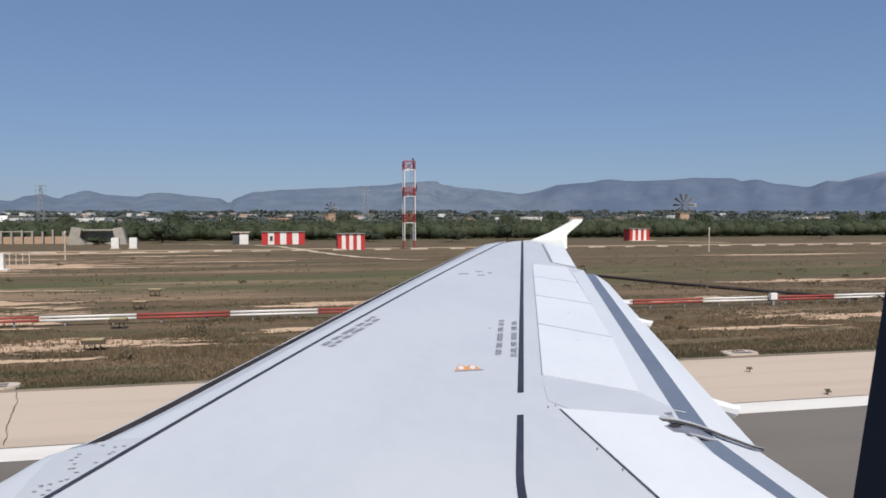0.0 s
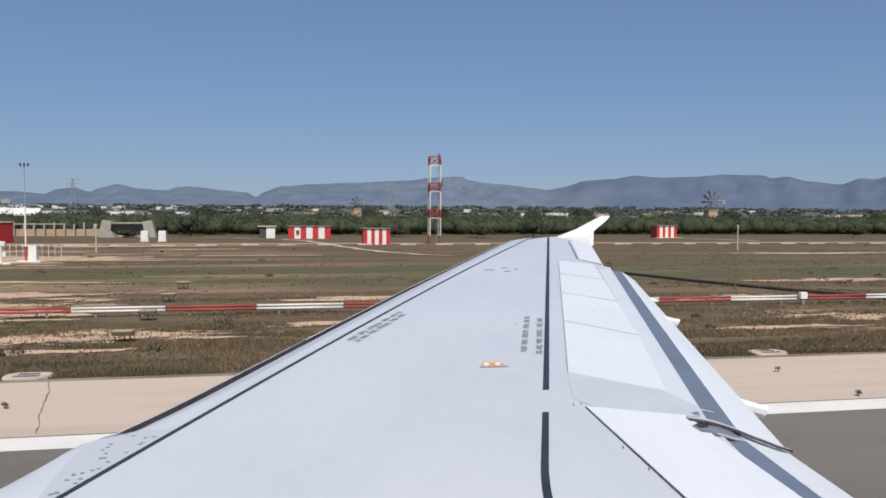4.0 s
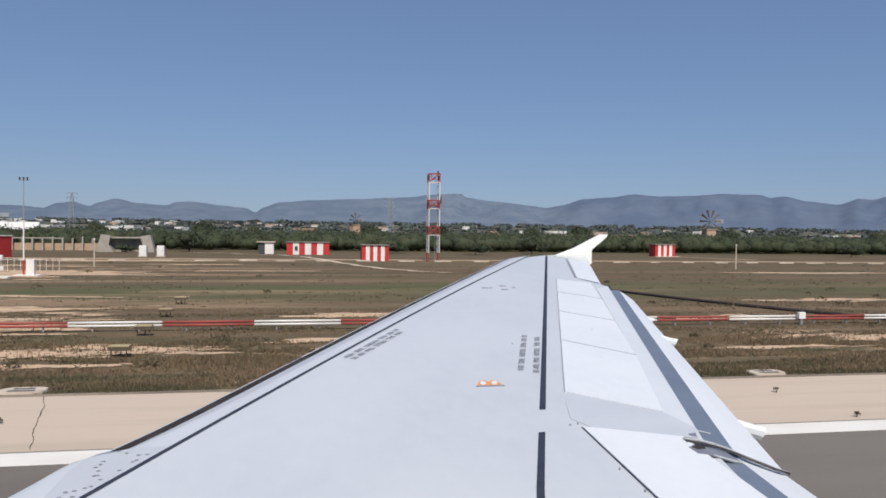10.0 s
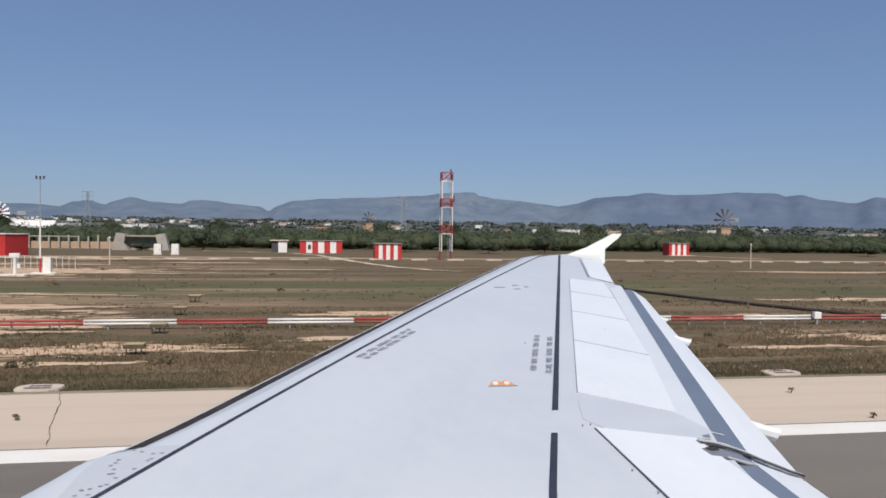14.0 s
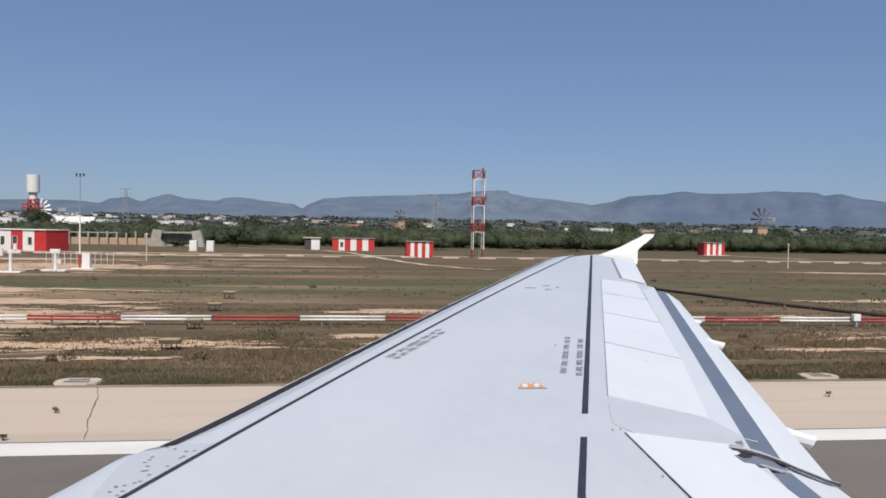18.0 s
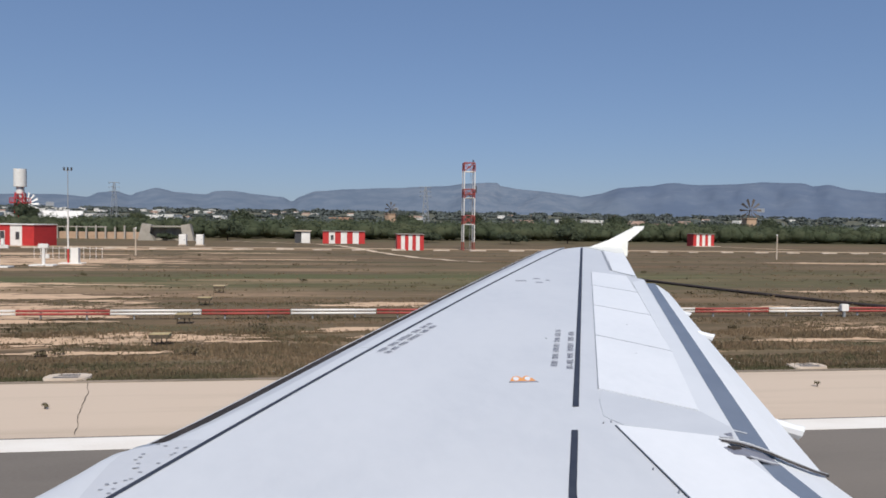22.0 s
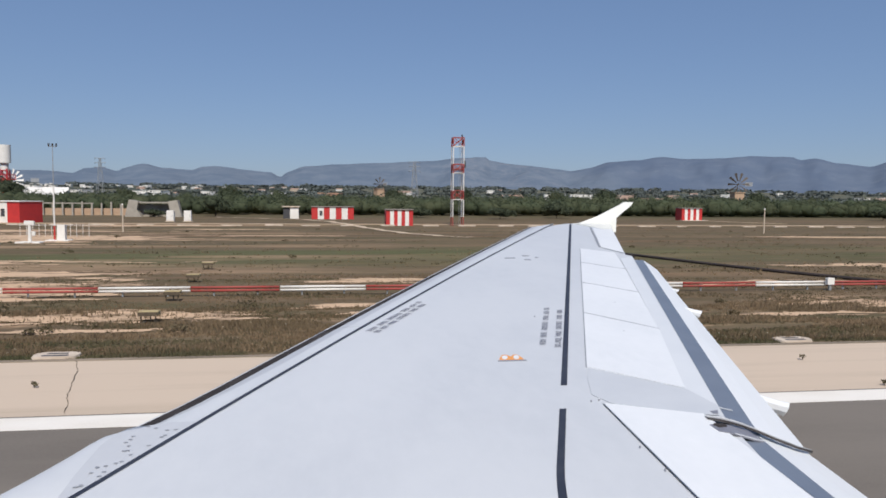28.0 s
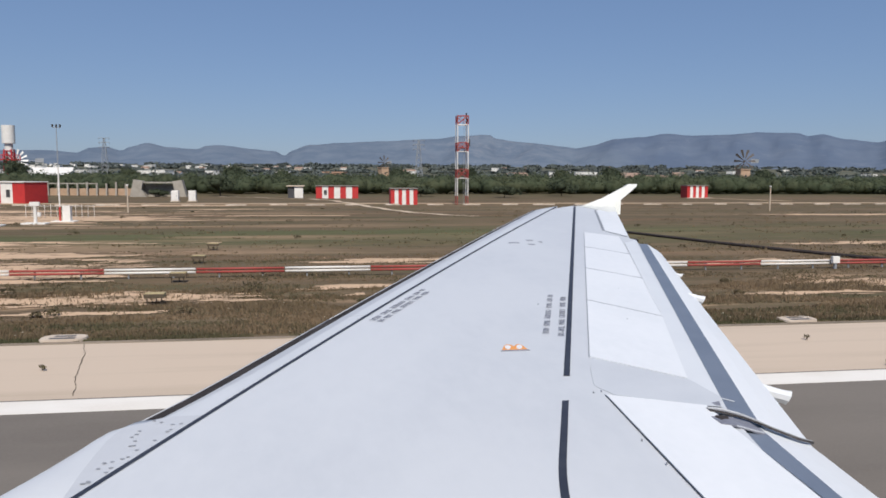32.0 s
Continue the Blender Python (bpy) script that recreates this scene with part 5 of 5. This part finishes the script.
# slim marker posts
for x, y in ((-24.5, 98.3), (60.9, 98.0)):
    p = empty("marker_post", "slim pale marker post in the field", "post", "marker posts", at=(x, y, 0))
    part("shaft", rod_bm((0, 0, -0.1), (0, 0, 3.3), 0.09, 0.07, 8), M["stucco"], p)
    part("cap", rod_bm((0, 0, 3.3), (0, 0, 3.5), 0.11, n=8), M["white"], p)
for x, y in ((-26.0, 135.5), (-23.2, 135.8)):
    b2 = empty("equipment_box", "white equipment box beside the track", "box", "white boxes beside the track", at=(x, y, 0))
    part("housing", box_bm(-0.6, 0.6, -0.5, 0.5, 0.15, 1.9, 0.05), M["lime"], b2)
    part("plinth", box_bm(-0.75, 0.75, -0.65, 0.65, -0.1, 0.15), M["stucco"], b2)
    door = part("door", box_bm(-0.45, 0.45, -0.53, -0.49, 0.3, 1.7, 0.01), M["white"], b2)
    part("door_handle", box_bm(0.30, 0.36, -0.57, -0.53, 0.9, 1.1), M["dark"], door, "dark door handle")

# broken drain cover at the edge of the shoulder: a rough slab with two dark openings
ms = empty("drain_slab", "rough pale concrete drain slab with two dark openings", "drain", at=(15.7, 23.3, 0))
bm = bmesh.new()
ring = []
for i in range(22):
    g = 2 * math.pi * i / 22
    k = 1 + 0.16 * noise.noise((2 * math.cos(g), 2 * math.sin(g), 5.0))
    ring.append((0.66 * k * math.copysign(abs(math.cos(g)) ** 0.6, math.cos(g)), 0.42 * k * math.copysign(abs(math.sin(g)) ** 0.6, math.sin(g))))
low = [bm.verts.new((x, y, -0.05)) for x, y in ring]
top = [bm.verts.new((0.95 * x, 0.93 * y, 0.085 + 0.012 * noise.noise((3 * x, 3 * y, 1.0)))) for x, y in ring]
bm.faces.new(top)
for i in range(22):
    bm.faces.new((low[i], low[(i + 1) % 22], top[(i + 1) % 22], top[i]))
part("slab", bm, M["kerb"], ms)
for y0, w in ((-0.23, 0.36), (0.06, 0.30)):
    part("opening", box_bm(-w, w, y0, y0 + 0.16, 0.02, 0.092, 0.01), M["dark"], ms, "dark drain opening")
copy_thing(ms, pose(-7.7, 23.3, 0))

# dark old stretch of rail, built as a tube across the field behind the barrier
bm = bmesh.new()
pts = [(24.2, 63.0, 0.11), (25.9, 56.4, 0.12), (27.6, 50.2, 0.11), (29.0, 45.8, 0.12), (31.2, 40.8, 0.11), (32.8, 37.4, 0.12)]
for a, b in zip(pts, pts[1:]):
    rod_bm(a, b, 0.10, n=8, bm=bm)
hose = part("old_rail", bm, M["hose"], None)
tagged(hose, "dark old stretch of barrier rail running over the dry field", "hose")


# ---- houses, mills and walls past the tree belt ----
def gable(w, d, h, rise, over=0.3):
    bm = bmesh.new()
    pts = []
    for x in (-w / 2 - over, w / 2 + over):
        pts.append([bm.verts.new((x, y, z)) for y, z in ((-d / 2 - over, h), (0, h + rise), (d / 2 + over, h), (d / 2 + over, h - 0.15), (0, h + rise - 0.15), (-d / 2 - over, h - 0.15))])
    for i in range(6):
        j = (i + 1) % 6
        bm.faces.new((pts[0][i], pts[1][i], pts[1][j], pts[0][j]))
    bm.faces.new(pts[0])
    bm.faces.new(pts[1][::-1])
    return bm


def house(label, w, d, h, wall, roof, gabled, windows, storeys=1):
    root = empty("house", label, "house", "houses past the trees")
    part("wall", box_bm(-w / 2, w / 2, -d / 2, d / 2, -0.3, h), M[wall], root)
    if gabled:
        bm = gable(w, d, h, d * 0.22)
        part("roof", bm, M[roof], root)
        for x in (-w / 2, w / 2):
            bm = bmesh.new()
            bm.faces.new([bm.verts.new((x, y, z)) for y, z in ((-d / 2, h - 0.02), (d / 2, h - 0.02), (0, h + d * 0.21))])
            part("gable_wall", bm, M[wall], root)
    else:
        part("roof", box_bm(-w / 2 - 0.15, w / 2 + 0.15, -d / 2 - 0.15, d / 2 + 0.15, h, h + 0.35), M[roof], root)
    for s in range(storeys):
        for i in range(windows):
            x = -w / 2 + w * (i + 0.5) / windows
            z = 1.0 + 2.8 * s
            door = s == 0 and i == windows // 2
            part("door" if door else "window", box_bm(x - 0.5, x + 0.5, -d / 2 - 0.04, -d / 2 + 0.1, 0 if door else z, z + (1.1 if door else 1.2)), M["dark"], root)
    return root


protos = [house("whitewashed low house with a clay tile roof", 12, 8, 3.4, "lime", "tile", True, 3),
          house("white two-storey flat-roofed house", 10, 9, 6.2, "lime", "white", False, 3, 2),
          house("cream stucco house with a clay tile roof", 14, 9, 4.2, "stucco", "tile", True, 4),
          house("long pale flat shed with a grey roof", 26, 9, 3.6, "lime", "roof_grey", False, 6),
          house("tan two-storey farmhouse with a tile roof", 12, 9, 6.4, "stone", "tile", True, 3, 2)]
for i, (x, y) in enumerate(((-190, 520), (-250, 700), (130, 520), (330, 560), (60, 580))):
    protos[i].matrix_basis = pose(x, y, rise(y), 0, 0, -8 + 5 * i)
rng = np.random.RandomState(77)
for i in range(44):
    y = 420 + 900 * rng.rand() ** 1.3
    u = -0.58 + 1.62 * rng.rand() if i % 3 else -0.58 + 0.55 * rng.rand()
    k = int(rng.choice([0, 1, 1, 2, 0, 1]))
    copy_thing(protos[k], pose(u * y, y, rise(y), 0, 0, rng.uniform(-40, 40)))
for i in range(90):
    y = 1150 + 1500 * rng.rand()
    u = -0.62 + 0.50 * rng.rand() if i % 3 else -0.62 + 1.7 * rng.rand()
    copy_thing(protos[1 if i % 3 else 0], pose(u * y, y, rise(y), 0, 0, rng.uniform(-40, 40)))


def windmill(x, y, label, wall, tower_h, tower_w, wheel_r, blades, blade_mat, tail=True, turn=0.0):
    root = empty("windmill", label, "windmill", "windmills", at=(x, y, 0))
    root.rotation_euler = (0, 0, radians(turn))
    bm = bmesh.new()
    bmesh.ops.create_cone(bm, cap_ends=True, segments=4, radius1=tower_w * 0.78, radius2=tower_w * 0.66, depth=tower_h, matrix=Matrix.Translation((0, 0, tower_h / 2)) @ Matrix.Rotation(math.pi / 4, 4, "Z"))
    part("tower", bm, M[wall], root)
    part("parapet", box_bm(-tower_w * 0.54, tower_w * 0.54, -tower_w * 0.54, tower_w * 0.54, tower_h, tower_h + 0.3, 0.05), M[wall], root)
    part("door", box_bm(-0.45, 0.45, -tower_w * 0.56, -tower_w * 0.48, 0, 2.0), M["dark"], root)
    part("window", box_bm(-0.35, 0.35, -tower_w * 0.53, -tower_w * 0.44, tower_h * 0.6, tower_h * 0.6 + 0.9), M["dark"], root)
    hub_z = tower_h + wheel_r * 0.75
    for sx in (-0.7, 0.7):
        part("strut", rod_bm((sx, 0, tower_h), (0, 0, hub_z), 0.09, n=6), M[blade_mat], root)
    part("axle", rod_bm((0, -1.0, hub_z), (0, 2.2, hub_z), 0.14, n=8), M[blade_mat], root)
    for i in range(blades):
        g = 2 * math.pi * i / blades
        a, b = wheel_r * 0.28, wheel_r
        bm = bmesh.new()
        ca, sa = math.cos(g), math.sin(g)
        vs = []
        for dy in (0.0, 0.05):
            for r, w in ((a, 0.10), (a, -0.10), (b, -0.30), (b, 0.30)):
                w *= wheel_r / 3
                vs.append(bm.verts.new((r * ca - w * sa, -0.9 + dy + w * 0.5, hub_z + r * sa + w * ca)))
        bm.faces.new(vs[:4])
        bm.faces.new(vs[4:][::-1])
        for j in range(4):
            bm.faces.new((vs[j], vs[j + 4], vs[(j + 1) % 4 + 4], vs[(j + 1) % 4]))
        part("blade", bm, M[blade_mat], root)
        part("spoke", rod_bm((0, -0.9, hub_z), (a * ca, -0.9, hub_z + a * sa), 0.05, n=5), M[blade_mat], root)
    if tail:
        part("tail_boom", rod_bm((0, 2.2, hub_z), (wheel_r * 1.2, 3.5, hub_z + 0.2), 0.07, n=6), M["galv"], root)
        part("tail_vane", box_bm(wheel_r * 1.2, wheel_r * 1.9, 3.45, 3.55, hub_z - 0.6, hub_z + 0.9, 0.02), M["galv"], root)
    return root


windmill(-113, 300, "white windmill with a white bladed wheel", "lime", 6.0, 4.0, 4.2, 14, "white")
windmill(156, 270, "stone windmill tower with a dark bladed wheel", "stone", 7.0, 4.0, 4.4, 10, "iron")
windmill(28, 395, "old stone mill tower with a dark iron wheel", "stone", 8.0, 4.2, 3.6, 8, "iron", turn=25)
barn = house("white gabled barn beside the windmill", 14, 12, 4.2, "lime", "white", True, 2)
barn.matrix_basis = pose(-103, 306, 0, 0, 0, 12)
brick_house = house("unfinished orange block house with a flat top", 7, 6, 5.2, "brick", "brick", False, 2, 2)
brick_house.matrix_basis = pose(2, 262, 0, 0, 0, -12)
ruin = house("ruined low stone farm with a broken tile roof", 22, 7, 3.2, "stone", "tile", True, 5)
ruin.matrix_basis = pose(128, 285, 0, 0, 0, 6)


# broken concrete bunker: two leaning walls over a dark gap, grown over
bunker = empty("bunker_ruin", "broken grey concrete bunker with two leaning walls", "ruin", at=(-34.5, 163, 0))
for sx in (-1, 1):
    bm = bmesh.new()
    pts = [(sx * 2.2, 0.0), (sx * 5.6, 0.0), (sx * 4.7, 3.6), (sx * 2.9, 3.3), (sx * 3.2, 1.6)]
    a = [bm.verts.new((x, -0.9, z - 0.1)) for x, z in pts]
    b = [bm.verts.new((x, 1.4, z - 0.1)) for x, z in pts]
    bm.faces.new(a)
    bm.faces.new(b[::-1])
    for i in range(5):
        j = (i + 1) % 5
        bm.faces.new((a[i], b[i], b[j], a[j]))
    part("wall", bm, M["concrete"], bunker, "leaning broken concrete wall")
part("back_wall", box_bm(-3.4, 3.4, 1.5, 1.9, -0.1, 2.6, 0.05), M["concrete"], bunker)
part("lintel", box_bm(-3.6, 3.2, -0.5, 1.5, 2.75, 3.05, 0.05), M["concrete"], bunker)
tree("bush", -34.5, 162.2, 1.5, 4.2, 421, M["leaf_dark"], "dark green bush growing in a broken bunker", "bush", low=0.02, count=300)

# small hut with a dark open side
hut = empty("field_hut", "small white flat-roofed hut with a dark open side", "hut", at=(-6.6, 156, 0))
part("wall", box_bm(-0.2, 1.5, -0.9, 0.9, -0.1, 2.3, 0.02), M["lime"], hut)
part("doorway", box_bm(-1.5, -0.2, -0.8, 0.9, -0.1, 2.2, 0.02), M["dark"], hut, "dark open doorway")
part("roof", box_bm(-1.8, 1.8, -1.2, 1.1, 2.3, 2.5, 0.03), M["stucco"], hut)

# roofless shed: a low wall with a row of bare concrete posts
shed = empty("roofless_shed", "roofless shed of tan wall and bare concrete posts", "ruin", at=(-52, 172, 0))
part("wall", box_bm(-11, 11, 0.6, 0.9, -0.1, 1.5, 0.03), M["stone"], shed, "low tan stone wall")
for i in range(12):
    x = -10.8 + 1.96 * i
    part("post", box_bm(x - 0.17, x + 0.17, -0.17, 0.17, -0.1, 2.7 + 0.25 * math.sin(i * 2.3), 0.02), M["concrete"], shed)
part("beam", box_bm(-11, 3.2, -0.14, 0.14, 2.45, 2.68, 0.02), M["concrete"], shed)

# power pylon far off
def pylon_mast(x, y, h):
    root = empty("power_pylon", "grey steel lattice power pylon", "pylon", at=(x, y, 0))
    bm = bmesh.new()
    n = 9
    for i in range(n):
        a, b = 1.6 * (1 - i / n) + 0.35, 1.6 * (1 - (i + 1) / n) + 0.35
        z0, z1 = h * i / n, h * (i + 1) / n
        for sx in (-1, 1):
            for sy in (-1, 1):
                rod_bm((sx * a, sy * a, z0), (sx * b, sy * b, z1), 0.09, n=5, bm=bm)
            rod_bm((-sx * a, -a, z0), (sx * b, -b, z1), 0.06, n=5, bm=bm)
            rod_bm((-sx * a, a, z0), (sx * b, b, z1), 0.06, n=5, bm=bm)
    part("frame", bm, M["galv"], root)
    for z in (h * 0.80, h * 0.90, h):
        part("crossarm", rod_bm((-2.6, 0, z), (2.6, 0, z), 0.12, n=6), M["galv"], root)
        for sx in (-2.4, 2.4):
            part("insulator", rod_bm((sx, 0, z), (sx, 0, z - 0.8), 0.08, n=6), M["dark"], root)


pylon_mast(40, 340, 20)
pylon_mast(-110, 400, 22)

# single trees and round bushes
for i, (x, y, h, w, dark) in enumerate(((-88, 232, 8.5, 7.5, 1), (-28, 236, 7.2, 8.0, 1), (-14, 240, 6.0, 5.5, 0), (22, 238, 6.8, 7.0, 1), (74, 236, 6.4, 6.5, 0), (96, 250, 7.4, 7.5, 1), (150, 246, 6.8, 7.0, 1),
                                     (205, 240, 6.5, 6.5, 0), (-60, 245, 6.2, 6.0, 0), (240, 262, 7.5, 7.5, 1), (48, 262, 8.0, 6.0, 1), (-118, 250, 7.5, 7.0, 1))):
    tree("tree", x, y, h, w, 300 + i, M["leaf_dark" if dark else "leaf"], "%s rounded tree behind the belt" % ("dark green" if dark else "olive green"))
for i, (x, y, h, w) in enumerate(((-23, 168, 4.6, 6.5), (37, 158, 2.4, 6.0), (52, 166, 3.6, 6.5), (128, 158, 2.6, 6.0), (20, 166, 2.2, 6.0), (-64, 156, 2.1, 5.0))):
    tree("bush", x, y, h, w, 400 + i, M["leaf_dark"], "low rounded green bush by the perimeter track", "bush", low=0.02, count=420)


# weeds growing from the cracks of the shoulder
def weed_plant(x, y, h, seed):
    rng = np.random.RandomState(seed)
    root = empty("weed_plant", "dry dark weed growing from the shoulder's crack", "plant", "weeds in the shoulder", at=(x, y, 0.018))
    bm = bmesh.new()
    for i in range(5):
        g = rng.rand() * 6.28
        rod_bm((0, 0, 0), (0.22 * h * math.cos(g), 0.22 * h * math.sin(g), h * (0.6 + 0.4 * rng.rand())), 0.008, 0.004, 5, bm)
    part("stalk", bm, M["bark"], root)
    quads_object("leaves", crown_quads(rng, (0, 0, h * 0.45), (0.5 * h, 0.5 * h, 0.35 * h), 50, 0.02), M["weed"], root)


for i, (x, y, h) in enumerate(((-7.2, 17.2, 0.18), (14.3, 17.3, 0.20), (18.0, 17.4, 0.26), (-7.0, 19.6, 0.2), (14.1, 20.4, 0.22), (39.0, 18.0, 0.3))):
    weed_plant(x, y, h, 500 + i)

# scattered stones on bare soil near the verge
random.seed(9)
bm = bmesh.new()
for i in range(70):
    y = 23.4 + 30 * random.random() ** 1.4
    x = -0.5 * y - 3 + (1.5 * y + 8) * random.random()
    r = 0.025 + 0.05 * random.random() ** 2
    bmesh.ops.create_icosphere(bm, subdivisions=1, radius=r, matrix=Matrix.Translation((x, y, r * 0.3)) @ Matrix.Diagonal((1.4, 1.0, 0.7, 1)))
st = part("stones", bm, M["stone"])
tagged(st, "small pale stones scattered over the verge", "stones", kind="stuff")
